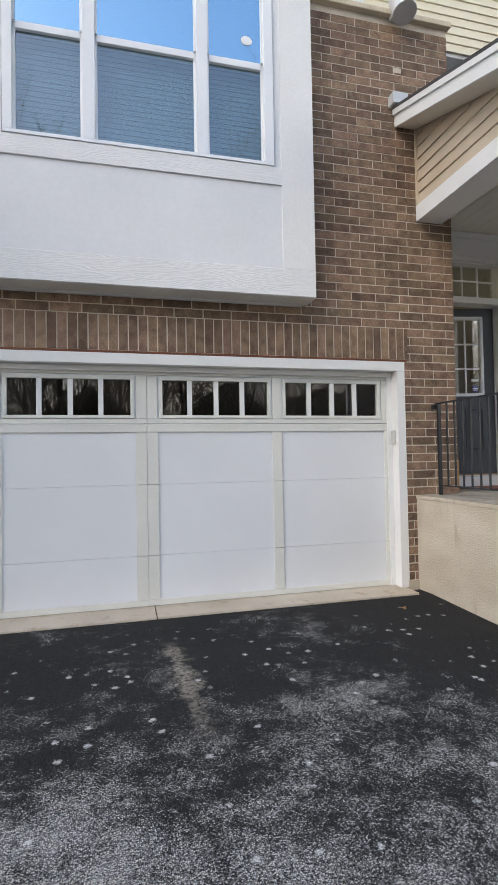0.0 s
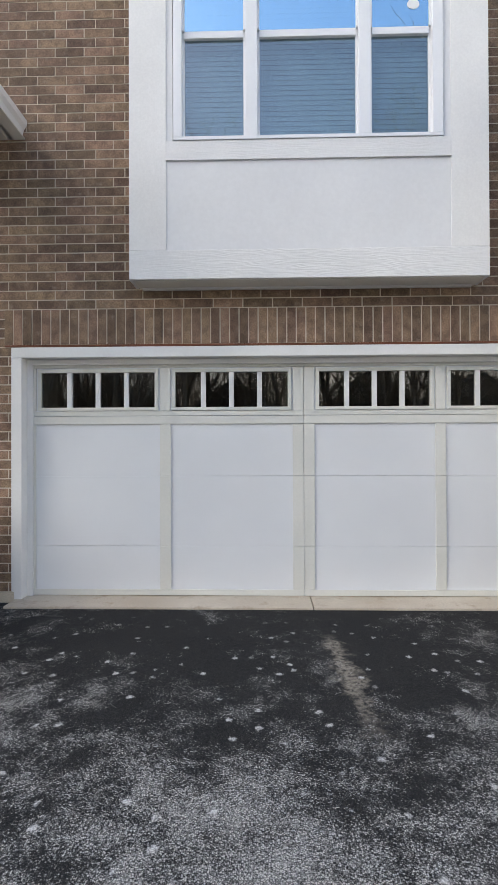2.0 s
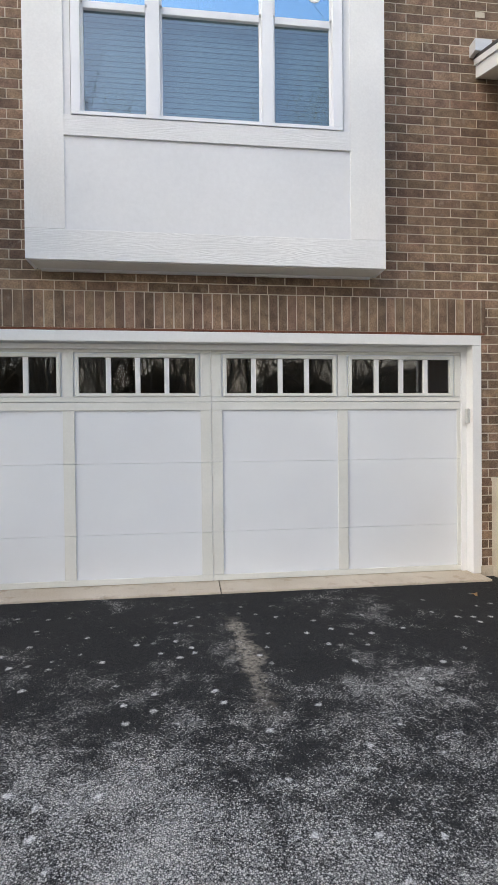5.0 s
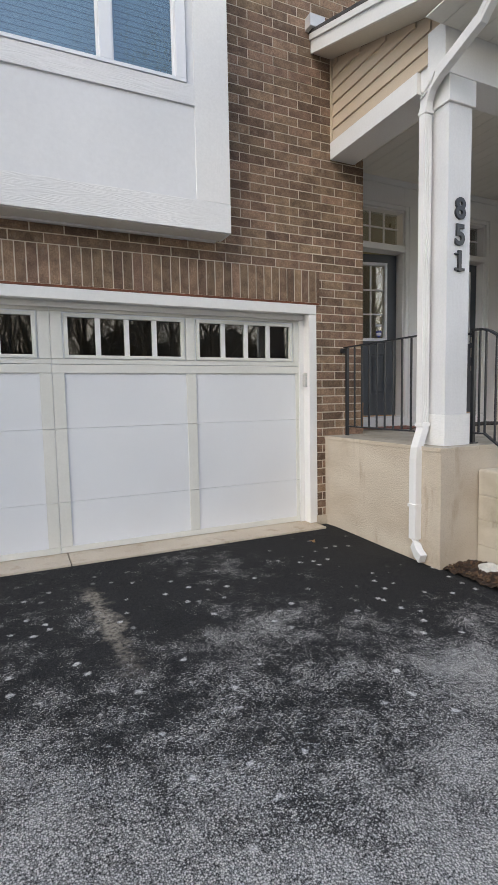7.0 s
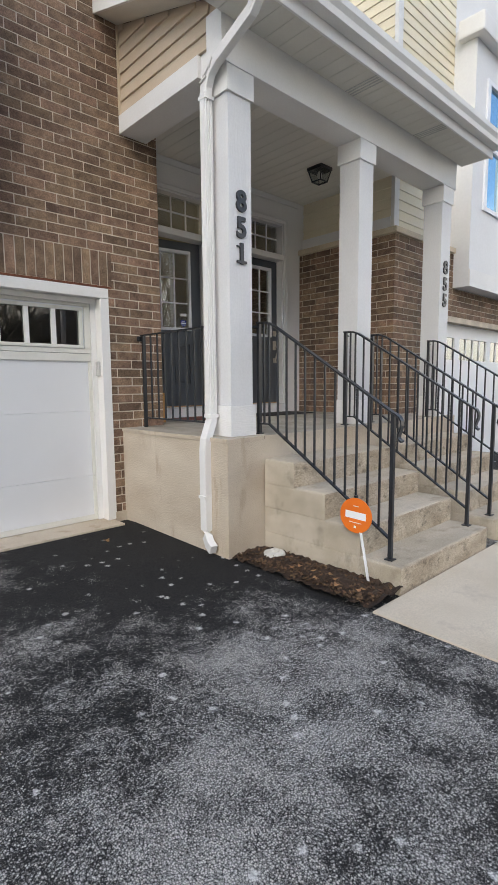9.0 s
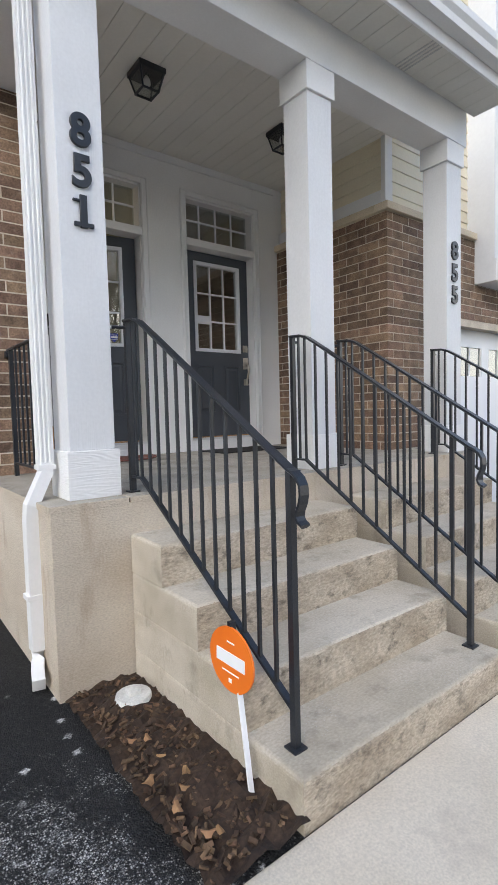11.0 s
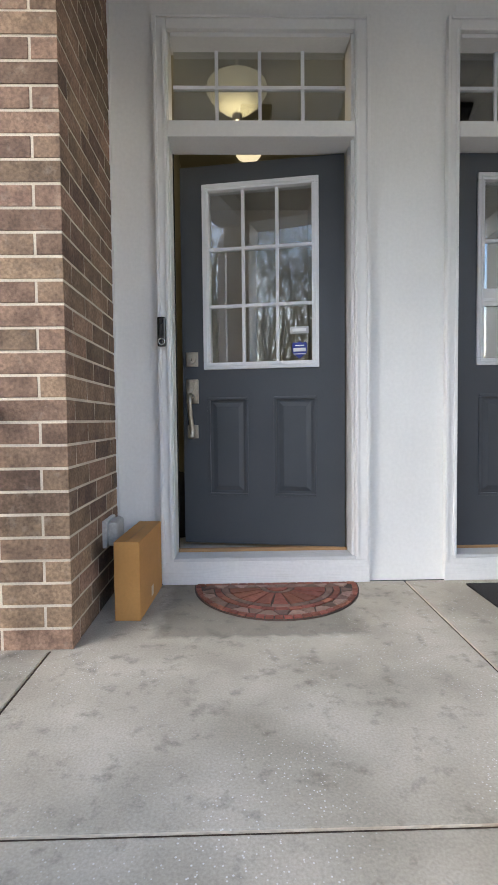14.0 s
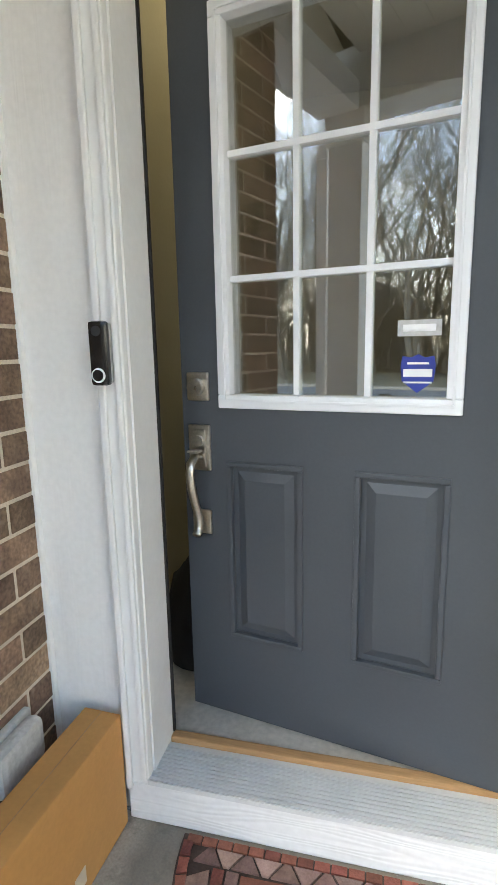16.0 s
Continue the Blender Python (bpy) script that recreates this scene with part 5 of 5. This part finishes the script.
def mat_cell(r0, r1, t0, t1, z, material, gap=0.008):
    """One tile of the mat between two radii (parts of the full one) and two angles."""
    bm = bmesh.new()
    pts = []
    k = 3
    for i in range(k + 1):
        t = t0 + (t1 - t0) * i / k
        pts.append((r1, t))
    for i in range(k + 1):
        t = t1 + (t0 - t1) * i / k
        pts.append((r0, t))
    out = [(MX + MRX * r * math.cos(t), MYB - MRY * r * math.sin(t)) for r, t in pts]
    cx, cy = sum(p[0] for p in out) / len(out), sum(p[1] for p in out) / len(out)
    out = [(x + (cx - x) / max(1e-6, math.hypot(cx - x, cy - y)) * gap * 0.5, y + (cy - y) / max(1e-6, math.hypot(cx - x, cy - y)) * gap * 0.5) for x, y in out]
    prism(bm, out, FL + 0.004, FL + z, "z")
    return part("tile", bm, material, matt)


bm = bmesh.new()
prism(bm, [(MX + MRX * math.cos(math.pi * i / 40), MYB - MRY * math.sin(math.pi * i / 40)) for i in range(41)], FL + 0.0005, FL + 0.006, "z")
part("base", bm, MAT_BASE, matt, "dark brown rubber backing")
random.seed(11)


def mat_tile(pts, material, z=0.012):
    bm = bmesh.new()
    prism(bm, pts, FL + 0.004, FL + z, "z")
    part("tile", bm, material, matt)


for k in range(30):
    mat_cell(0.915, 0.992, math.pi * (k + 0.4) / 30.8, math.pi * (k + 1.4) / 30.8, 0.012, TERRA[0])
for k in range(19):
    x0 = MX - MRX * 0.97 + k * MRX * 1.94 / 19
    mat_tile([(x0 + 0.002, MYB - 0.003), (x0 + MRX * 1.94 / 19 - 0.002, MYB - 0.003), (x0 + MRX * 1.94 / 19 - 0.002, MYB - 0.024), (x0 + 0.002, MYB - 0.024)], TERRA[0])
w13 = MRX * 1.7 / 14
for k in range(14):
    x0 = MX - MRX * 0.85 + k * w13
    ya, yb = (MYB - 0.028, MYB - 0.066) if k % 2 else (MYB - 0.066, MYB - 0.028)
    mat_tile([(x0 - 0.012, ya), (x0 + w13 + 0.008, ya), (x0 + w13 * 0.62, yb), (x0 + w13 * 0.32, yb)], TERRA[2] if k % 2 else TERRA[1])
CY = 0.072  # the sunburst starts below the two straight rows


def P(r, t):
    return (MX + MRX * r * math.cos(t), MYB - CY - (MRY - CY) * r * math.sin(t))


def ray_cell(r0, r1, t0, t1, material, gap=0.012):
    ts = [t0 + gap / max(r0, 0.2) * 0.5 + (t1 - t0 - gap / max(r0, 0.2)) * i / 3 for i in range(4)]
    mat_tile([P(r1, t) for t in ts] + [P(r0, t) for t in ts[::-1]], material)


for k in range(17):
    t0, t1 = 0.05 + (math.pi - 0.1) * k / 17, 0.05 + (math.pi - 0.1) * (k + 1) / 17
    tm = (t0 + t1) / 2
    if k % 2:
        mat_tile([P(0.895, t0 - 0.035), P(0.905, tm), P(0.895, t1 + 0.035), P(0.775, tm + 0.045), P(0.775, tm - 0.045)], TERRA[2])
    else:
        mat_tile([P(0.765, t0 - 0.02), P(0.76, tm), P(0.765, t1 + 0.02), P(0.89, tm + 0.035), P(0.89, tm - 0.035)], TERRA[1])
for k in range(15):
    ray_cell(0.675, 0.745, math.pi * k / 15, math.pi * (k + 1) / 15, TERRA[0])
for k in range(9):
    ray_cell(0.585, 0.66, math.pi * k / 9, math.pi * (k + 1) / 9, TERRA[1])
for k in range(9):
    ray_cell(0.21, 0.57, math.pi * k / 9, math.pi * (k + 1) / 9, TERRA[0])
for k in range(9):
    ray_cell(0.14, 0.195, math.pi * k / 9, math.pi * (k + 1) / 9, TERRA[1], 0.008)
ray_cell(0.02, 0.125, 0.05, math.pi - 0.05, TERRA[0], 0.004)

mat2 = thing("rubber_mat", "black rubber door mat at the closed door", "door mat")
boxpart("pad", (5.20, 6.1, 4.63, 5.1, FL + 0.0005, FL + 0.012), RUBBER, mat2, bevel=0.004)

# ceiling lanterns of the porch


def porch_light(x, y):
    o = thing("porch_light", "black four-sided ceiling lantern with clear panes", "lamp", "porch lights")
    boxpart("canopy", (x - 0.11, x + 0.11, y - 0.11, y + 0.11, 3.86, 3.90), BLACK, o, bevel=0.006)
    for sx in (-1, 1):
        for sy in (-1, 1):
            bm = bmesh.new()
            sweep(bm, [(x + sx * 0.096, y + sy * 0.096, 3.86), (x + sx * 0.065, y + sy * 0.065, 3.74)], rect(0.012, 0.012))
            part("corner_bar", bm, BLACK, o)
    bm = bmesh.new()
    for d in ((-0.07, 0.07, -0.07, -0.058), (-0.07, 0.07, 0.058, 0.07), (-0.07, -0.058, -0.058, 0.058), (0.058, 0.07, -0.058, 0.058)):
        bx(bm, x + d[0], x + d[1], y + d[2], y + d[3], 3.73, 3.742)
    part("bottom_ring", bm, BLACK, o)
    bm = bmesh.new()
    v1 = [bm.verts.new((x + sx * 0.092, y + sy * 0.092, 3.859)) for sx, sy in ((-1, -1), (1, -1), (1, 1), (-1, 1))]
    v2 = [bm.verts.new((x + sx * 0.062, y + sy * 0.062, 3.74)) for sx, sy in ((-1, -1), (1, -1), (1, 1), (-1, 1))]
    for i in range(4):
        bm.faces.new((v1[i], v1[(i + 1) % 4], v2[(i + 1) % 4], v2[i]))
    bm.faces.new(v2)
    part("glass", bm, LAMP_GLASS, o)
    bm = bmesh.new()
    lathe(bm, [(0.012, 0), (0.028, -0.03), (0.03, -0.06), (0.015, -0.085)], (x, y, 3.86), 12)
    part("bulb", bm, SIGN_WHITE, o, smooth=True)


porch_light(4.26, 4.17)
porch_light(5.66, 4.2)

# ---- lawn sign and lid beside the stair ----
sign = thing("yard_sign", "round orange yard sign with white bar on a white stake", "sign")
SX, SY = 3.395, 2.03
bm = bmesh.new()
prism(bm, ring(0.12, 40), -0.004, 0.004, "y")
plate = part("plate", bm, ORANGE, sign)
plate.matrix_world = pose(SX - 0.012, SY, 0.425, 0, 3, -86)
bm = bmesh.new()
for x0, x1, z0, z1 in ((-0.078, 0.078, -0.022, 0.026), (-0.02, 0.02, 0.062, 0.067), (-0.045, 0.045, -0.05, -0.046), (-0.008, 0.008, -0.085, -0.07)):
    bx(bm, x0, x1, -0.0062, -0.0042, z0, z1)
part("wordmark_bar", bm, SIGN_WHITE, plate)
bm = bmesh.new()
sweep(bm, [(SX + 0.008, SY + 0.012, 0.5), (SX - 0.03, SY - 0.14, ground_z(1.8) - 0.05)], rect(0.02, 0.008))
part("stake", bm, SIGN_WHITE, sign)
boxpart("clip", (SX - 0.012, SX + 0.012, SY + 0.0, SY + 0.02, 0.525, 0.56), BLACK, sign)

lid = thing("cleanout_lid", "round weathered plastic cleanout lid in the mulch", "lid")
bm = bmesh.new()
lathe(bm, [(0.085, 0), (0.09, 0.03), (0.08, 0.055), (0.0, 0.058)], (3.31, 2.72, ground_z(2.6) + 0.005), 22)
part("cover", bm, LIDSTONE, lid)
boxpart("square_boss", (3.28, 3.34, 2.695, 2.745, ground_z(2.6) + 0.06, ground_z(2.6) + 0.085), LIDSTONE, lid, bevel=0.006)


def dry_leaf(x, y, z, s, turn):
    bm = bmesh.new()
    k = 10
    vs = []
    for i in range(k):
        t = 2 * math.pi * i / k
        r = s * (1 + 0.25 * math.sin(3 * t))
        vs.append(bm.verts.new((r * math.cos(t), 0.6 * r * math.sin(t), 0.25 * s * math.cos(2 * t))))
    c = bm.verts.new((0, 0, 0.004))
    for i in range(k):
        bm.faces.new((vs[i], vs[(i + 1) % k], c))
    ob = part("dry_leaf", bm, LEAF)
    ob.matrix_world = pose(x, y, z, 8, 5, turn)
    tagged(ob, "curled dry brown leaf on the ground", "leaf", "fallen leaves")


dry_leaf(2.56, 3.97, 0.006, 0.035, 20)
random.seed(9)
for k in range(9):
    dry_leaf(random.uniform(3.1, 3.28), random.uniform(1.75, 2.55), 0.035, random.uniform(0.018, 0.03), random.uniform(0, 360))

# ---- flood light on the brick ----
fl = thing("wall_floodlight", "grey drum floodlight on the brick under the cap", "lamp")
bm = bmesh.new()
sweep(bm, [(2.93, 4.36, 5.70), (2.93, 4.30, 5.50)], ring(0.115, 24))
part("drum", bm, ALU, fl, bevel=0.006)
boxpart("arm", (2.87, 2.99, 4.36, YF - 0.001, 5.56, 5.68), ALU, fl, bevel=0.01)

chip = boxpart("mortar_smear", (2.9, 2.99, YF - 0.004, YF - 0.0015, 5.06, 5.11), MORTAR, None, bevel=0.001)
tagged(chip, "pale mortar smear on one brick", "stain")

# ---- neighbouring house on the far side ----
NB = 3.62
nh = thing("neighbour_house", "neighbouring brick and cream siding town house", "house", kind="structure")
x_n = 6.44
brick_holes = [(7.25, 12.3, -1, 2.21)]
fv_keep, ff_keep = far_v, far_f
far_v, far_f = [], []
brick_field(x_n, 13.3, Z0, 3.19, NB, brick_holes, corner="left")
brick_return(x_n, x_n + 0.09, NB, 5.195, Z0, 3.19, FL)
joined("bricks", far_v, far_f, BRICK_FIELD, nh, "brown bricks")
far_v, far_f = fv_keep, ff_keep
bm = bmesh.new()
bx(bm, x_n + 0.0025, 7.25, NB + 0.0025, NB + 0.3, 0, 3.175)
bx(bm, 7.25, 13.3, NB + 0.0025, NB + 0.3, 2.2, 3.175)
bx(bm, x_n + 0.0025, x_n + 0.3, NB + 0.3, 5.2, 0, 3.175)
part("mortar", bm, MORTAR, nh)
boxpart("coping", (x_n - 0.04, 8.04, NB - 0.04, NB + 0.12, 3.177, 3.247), CAPSTONE, nh, "cast-stone cap", bevel=0.006)
boxpart("coping", (x_n - 0.04, x_n + 0.1, NB + 0.121, 5.195, 3.177, 3.247), CAPSTONE, nh, "cast-stone cap", bevel=0.006)
bm = bmesh.new()
bx(bm, x_n + 0.09, 13.3, NB + 0.1, 5.2, 3.177, 9)
part("sheathing", bm, WHITE, nh)
lap_siding("board", NB + 0.09, 5.19, 3.265, 9.0, x_n + 0.085, CREAM_SIDING, nh, "x", 0.125)
lap_siding("board", x_n + 0.09, 8.05, 3.265, 9.0, NB + 0.095, CREAM_SIDING, nh, "y", 0.125)
boxpart("corner_board", (x_n + 0.05, x_n + 0.16, NB + 0.05, NB + 0.1, 3.25, 9), WHITE, nh)
boxpart("frieze_board", (x_n + 0.04, x_n + 0.09, NB + 0.1, 5.19, 3.25, 3.4), WHITE, nh)
b2 = (8.05, 10.95, NB - 0.25)
bm = bmesh.new()
bx(bm, b2[0], 8.41, b2[2] + .02, NB + 0.1, 2.69, 6.2)
bx(bm, 8.41, 10.6, b2[2] + .02, NB + 0.1, 2.69, 3.81)
bx(bm, 8.41, 10.6, b2[2] + .02, NB + 0.1, 5.6, 6.2)
bx(bm, 10.6, b2[1], b2[2] + .02, NB + 0.1, 2.69, 6.2)
part("bay", bm, WALL_WHITE, nh)
boxpart("bay_board", (b2[0] - .002, b2[1], b2[2], b2[2] + 0.02, 2.69, 2.93), WHITE_GRAIN, nh)
boxpart("bay_crown", (b2[0] - .12, b2[1] + .1, b2[2] - 0.12, NB, 6.0, 6.25), WHITE, nh, bevel=0.03)
w2 = thing("window_2", "white vinyl window of the neighbouring bay", "window", kind="structure")
bm = bmesh.new()
for d in ((8.41, 10.6, b2[2] - .01, b2[2] + .06, 3.81, 3.87), (8.41, 10.6, b2[2] - .01, b2[2] + .06, 5.54, 5.6), (8.41, 8.5, b2[2] - .01, b2[2] + .06, 3.87, 5.54), (8.96, 9.1, b2[2] - .01, b2[2] + .06, 3.87, 5.54), (9.9, 10.04, b2[2] - .01, b2[2] + .06, 3.87, 5.54), (10.5, 10.6, b2[2] - .01, b2[2] + .06, 3.87, 5.54), (8.5, 10.5, b2[2], b2[2] + .05, 4.68, 4.74)):
    bx(bm, *d)
part("window_frame", bm, VINYL, w2)
for x0, x1 in ((8.5, 8.96), (9.1, 9.9), (10.04, 10.5)):
    boxpart("pane", (x0, x1, b2[2] + .03, b2[2] + .034, 3.87, 5.54), GLASS, w2)
boxpart("blind_back", (8.41, 10.6, b2[2] + .15, b2[2] + .16, 3.81, 5.6), BLIND, w2)
g2 = thing("garage_door_2", "white garage door of the neighbouring house", "garage door", kind="structure")
bm = bmesh.new()
bx(bm, 7.25, 12.3, NB + 0.13, NB + 0.17, 0.0, 1.66)
bx(bm, 7.25, 12.3, NB + 0.13, NB + 0.17, 2.0, 2.2)
for k in range(4):
    bx(bm, 7.25 + 1.22 * k, 7.42 + 1.22 * k, NB + 0.13, NB + 0.17, 1.66, 2.0)
bx(bm, 12.13, 12.3, NB + 0.13, NB + 0.17, 1.66, 2.0)
part("leaf", bm, PANEL, g2)
for k in range(4):
    for j in range(4):
        x0 = 7.42 + 1.22 * k + 0.2625 * j
        boxpart("pane", (x0, x0 + 0.24, NB + 0.15, NB + 0.154, 1.66, 2.0), GLASS_DARK, g2)
        boxpart("muntin", (x0 + 0.24, x0 + 0.2625, NB + 0.135, NB + 0.16, 1.66, 2.0), WHITE, g2)
boxpart("jamb", (7.23, 7.32, NB - 0.01, NB + 0.14, 0, 2.2), WHITE, g2)

# ---- neighbouring porch on the near side ----
lp = thing("porch_left", "tan parged concrete side of the neighbouring porch", "porch", kind="structure")
boxpart("base", (-5.0, -2.41, 2.9, YF - 0.003, -0.3, 0.9), PARGE, lp, bevel=0.008)
lr = thing("porch_roof_left", "white rake and gutter of the neighbouring porch roof", "roof", kind="structure")
LX = -2.03
bm = bmesh.new()
prism(bm, [(LX - 0.002 - a, 4.03 + c) for a, c in prof], 2.2, 4.486, "y")
part("gutter", bm, WHITE, lr, "white K-style gutter")
boxpart("fascia", (LX - 0.02, LX - 0.003, 2.2, 4.486, 4.0, 4.2), WHITE, lr)
bm = bmesh.new()
x = LX - 0.5
while x < LX - 0.03:
    bx(bm, x, x + 0.148, 2.2, 4.486, 4.0, 4.012)
    x += 0.152
part("soffit", bm, SOFFIT, lr)
bm = bmesh.new()
prism(bm, [(LX + 0.02, 4.18), (LX + 0.02, 4.21), (-5.0, 5.2), (-5.0, 5.17)], 2.2, 4.486, "y")
part("deck", bm, SHINGLE, lr)
boxpart("wall", (-5.0, LX - 0.5, 2.3, 2.4, 3.6, 4.2), WHITE, lr)
boxpart("beam", (LX - 0.6, LX - 0.38, 2.2, 4.486, 3.75, 3.998), WHITE, lr)
boxpart("flashing", (LX - 0.05, LX + 0.02, YF - 0.12, YF - 0.004, 4.17, 4.26), ALU, lr)
wl2 = thing("wall_lantern", "black coach lantern on the brick wall", "lamp")
LXX, LZ = -2.40, 1.88
bm = bmesh.new()
lathe(bm, [(0.06, 0), (0.075, 0.02), (0.05, 0.045), (0.05, 0.06), (0.03, 0.08), (0.012, 0.11)], (LXX, 4.33, LZ), 14)
part("hood", bm, BLACK, wl2)
bm = bmesh.new()
lathe(bm, [(0.03, -0.2), (0.06, 0.0)], (LXX, 4.33, LZ), 6)
part("glass", bm, LAMP_GLASS, wl2)
bm = bmesh.new()
lathe(bm, [(0.012, -0.25), (0.035, -0.22), (0.032, -0.2)], (LXX, 4.33, LZ), 12)
part("finial", bm, BLACK, wl2)
boxpart("bracket", (LXX - 0.012, LXX + 0.012, 4.33, YF - 0.02, LZ + 0.02, LZ + 0.045), BLACK, wl2)
boxpart("back_plate", (LXX - 0.05, LXX + 0.05, YF - 0.02, YF - 0.001, LZ - 0.12, LZ + 0.1), BLACK, wl2, bevel=0.004)
tag = thing("vent_bar", "small grey metal cover on the brick", "fixture")
boxpart("plate", (-2.52, -2.40, YF - 0.03, YF - 0.003, 2.80, 2.85), ALU, tag, bevel=0.004)

# ---- across the street, seen in the glass ----


def bare_tree(x, y, h, seed):
    rnd = random.Random(seed)
    t = thing("bare_tree", "leafless winter tree across the street", "tree", "street trees")
    bm = bmesh.new()

    def limb(p, d, length, r, level):
        pts, q, dd = [p], p, d
        steps = 4
        for i in range(steps):
            dd = (dd + Vector((rnd.uniform(-.22, .22), rnd.uniform(-.22, .22), rnd.uniform(-.02, .16)))).normalized()
            q = q + dd * (length / steps)
            pts.append(q)
        k = 6 if level < 2 else 3
        rings = []
        for i, c in enumerate(pts):
            rr = r * (1 - 0.6 * i / steps)
            ax = Vector((1, 0, 0)) if abs(dd.x) < 0.8 else Vector((0, 1, 0))
            s = dd.cross(ax).normalized()
            u = s.cross(dd)
            rings.append([bm.verts.new(c + s * rr * math.cos(6.283 * j / k) + u * rr * math.sin(6.283 * j / k)) for j in range(k)])
        for a, b in zip(rings, rings[1:]):
            for j in range(k):
                bm.faces.new((a[j], a[(j + 1) % k], b[(j + 1) % k], b[j]))
        if level < 4:
            n = (7, 6, 5, 4)[level]
            for i in range(n):
                f = rnd.uniform(0.35, 1.0)
                idx = min(steps, max(1, int(f * steps + 0.5)))
                ang = rnd.uniform(0, 6.283)
                side = Vector((math.cos(ang), math.sin(ang), rnd.uniform(0.1, 0.7)))
                limb(pts[idx], (dd * 0.6 + side * 0.8).normalized(), length * rnd.uniform(0.5, 0.72), max(0.01, r * (1 - 0.6 * idx / steps) * 0.62), level + 1)

    limb(Vector((0, 0, -0.2)), Vector((0, 0, 1)), h * 0.6, h * 0.0115, 0)
    part("trunk", bm, BARK, t)
    t.location = (x, y, 0)
    return t


protos = [bare_tree(-7.5, -23, 13, 3), bare_tree(3.2, -25, 15, 8), bare_tree(-13.4, -24, 16, 21)]
random.seed(31)
for k in range(36):
    p = protos[k % 3]
    x = -34 + k * 1.35 + random.uniform(-0.8, 0.8)
    s = random.uniform(0.95, 1.5)
    c = copy_thing(p, pose(x, -23 - random.uniform(0, 15), 0, 0, 0, random.uniform(0, 360)))
    c.scale = (s, s, s)


# thicket behind the street trees: thin forked stems
rnd = random.Random(77)
vs, fs = [], []


def stem(p, d, length, r, level):
    q = p + d * length
    o = len(vs)
    for c, rr in ((p, r), (q, r * 0.35)):
        vs.extend(c + Vector((rr * math.cos(2.094 * j), rr * math.sin(2.094 * j), 0)) for j in range(3))
    fs.extend((o + j, o + (j + 1) % 3, o + 3 + (j + 1) % 3, o + 3 + j) for j in range(3))
    if level < 2:
        for k in range(3 if level == 0 else 2):
            e = (d + Vector((rnd.uniform(-0.6, 0.6), rnd.uniform(-0.6, 0.6), rnd.uniform(-0.1, 0.3)))).normalized()
            stem(p + d * length * rnd.uniform(0.35, 0.9), e, length * rnd.uniform(0.4, 0.65), r * 0.55, level + 1)


for k in range(2800):
    stem(Vector((rnd.uniform(-55, 25), rnd.uniform(-41, -33), 0)), Vector((rnd.uniform(-0.15, 0.15), rnd.uniform(-0.15, 0.15), 1)).normalized(), rnd.uniform(2.5, 8.0), rnd.uniform(0.025, 0.06), 0)
tagged(joined("far_woods", vs, fs, BARK, None, "bare brown winter thicket across the street"), category="woods")


def far_house(x, y, w, d, h):
    o = thing("house", "tan sided house with gabled roof across the street", "house", "houses across the street")
    boxpart("wall", (x, x + w, y - d, y, 0, h), FAR_SIDING, o)
    bm = bmesh.new()
    prism(bm, [(x - 0.4, h), (x + w / 2, h + w * 0.36), (x + w + 0.4, h), (x + w + 0.4, h + .2), (x + w / 2, h + w * 0.36 + 0.25), (x - 0.4, h + .2)], y - d - 0.4, y + 0.4, "y")
    part("roof", bm, FAR_ROOF, o)
    bm = bmesh.new()
    prism(bm, [(x, h), (x + w, h), (x + w / 2, h + w * 0.36)], y - 0.3, y - 0.01, "y")
    part("gable", bm, FAR_SIDING, o)
    for fx in (0.2, 0.62):
        for fz in (1.0, 3.7):
            wn_ = boxpart("window", (x + w * fx, x + w * fx + 1.2, y - 0.02, y + 0.05, fz, fz + 1.5), WHITE, o)
            boxpart("pane", (x + w * fx + 0.1, x + w * fx + 1.1, y + 0.04, y + 0.06, fz + 0.1, fz + 1.4), NEAR_BLACK, wn_)


far_house(6.5, -41.5, 8.5, 10, 5.6)
far_house(-6.5, -43.0, 7.5, 9, 5.4)
far_house(-19.5, -42.5, 8.0, 10, 5.6)
far_house(18.0, -42.0, 8.0, 10, 5.6)

# ---- the bricks, last ----
shared = {}
for a, y, z, w, d, h in near_bricks[:300]:
    key = (round(w, 2), round(d, 2))
    if key not in shared:
        shared[key] = piece_mesh("brick", w, d, h)
    me = shared[key]
    ob = new("brick", me)
    ob.location = (a, y, z)
    ob.parent = wall_garage
for a, y, z, w, d, h in near_bricks[300:]:
    far_box(a, a + w, y, y + d, z, z + h)
joined("bricks", far_v, far_f, BRICK_FIELD, wall_garage, "brown bricks in running bond with a soldier course")
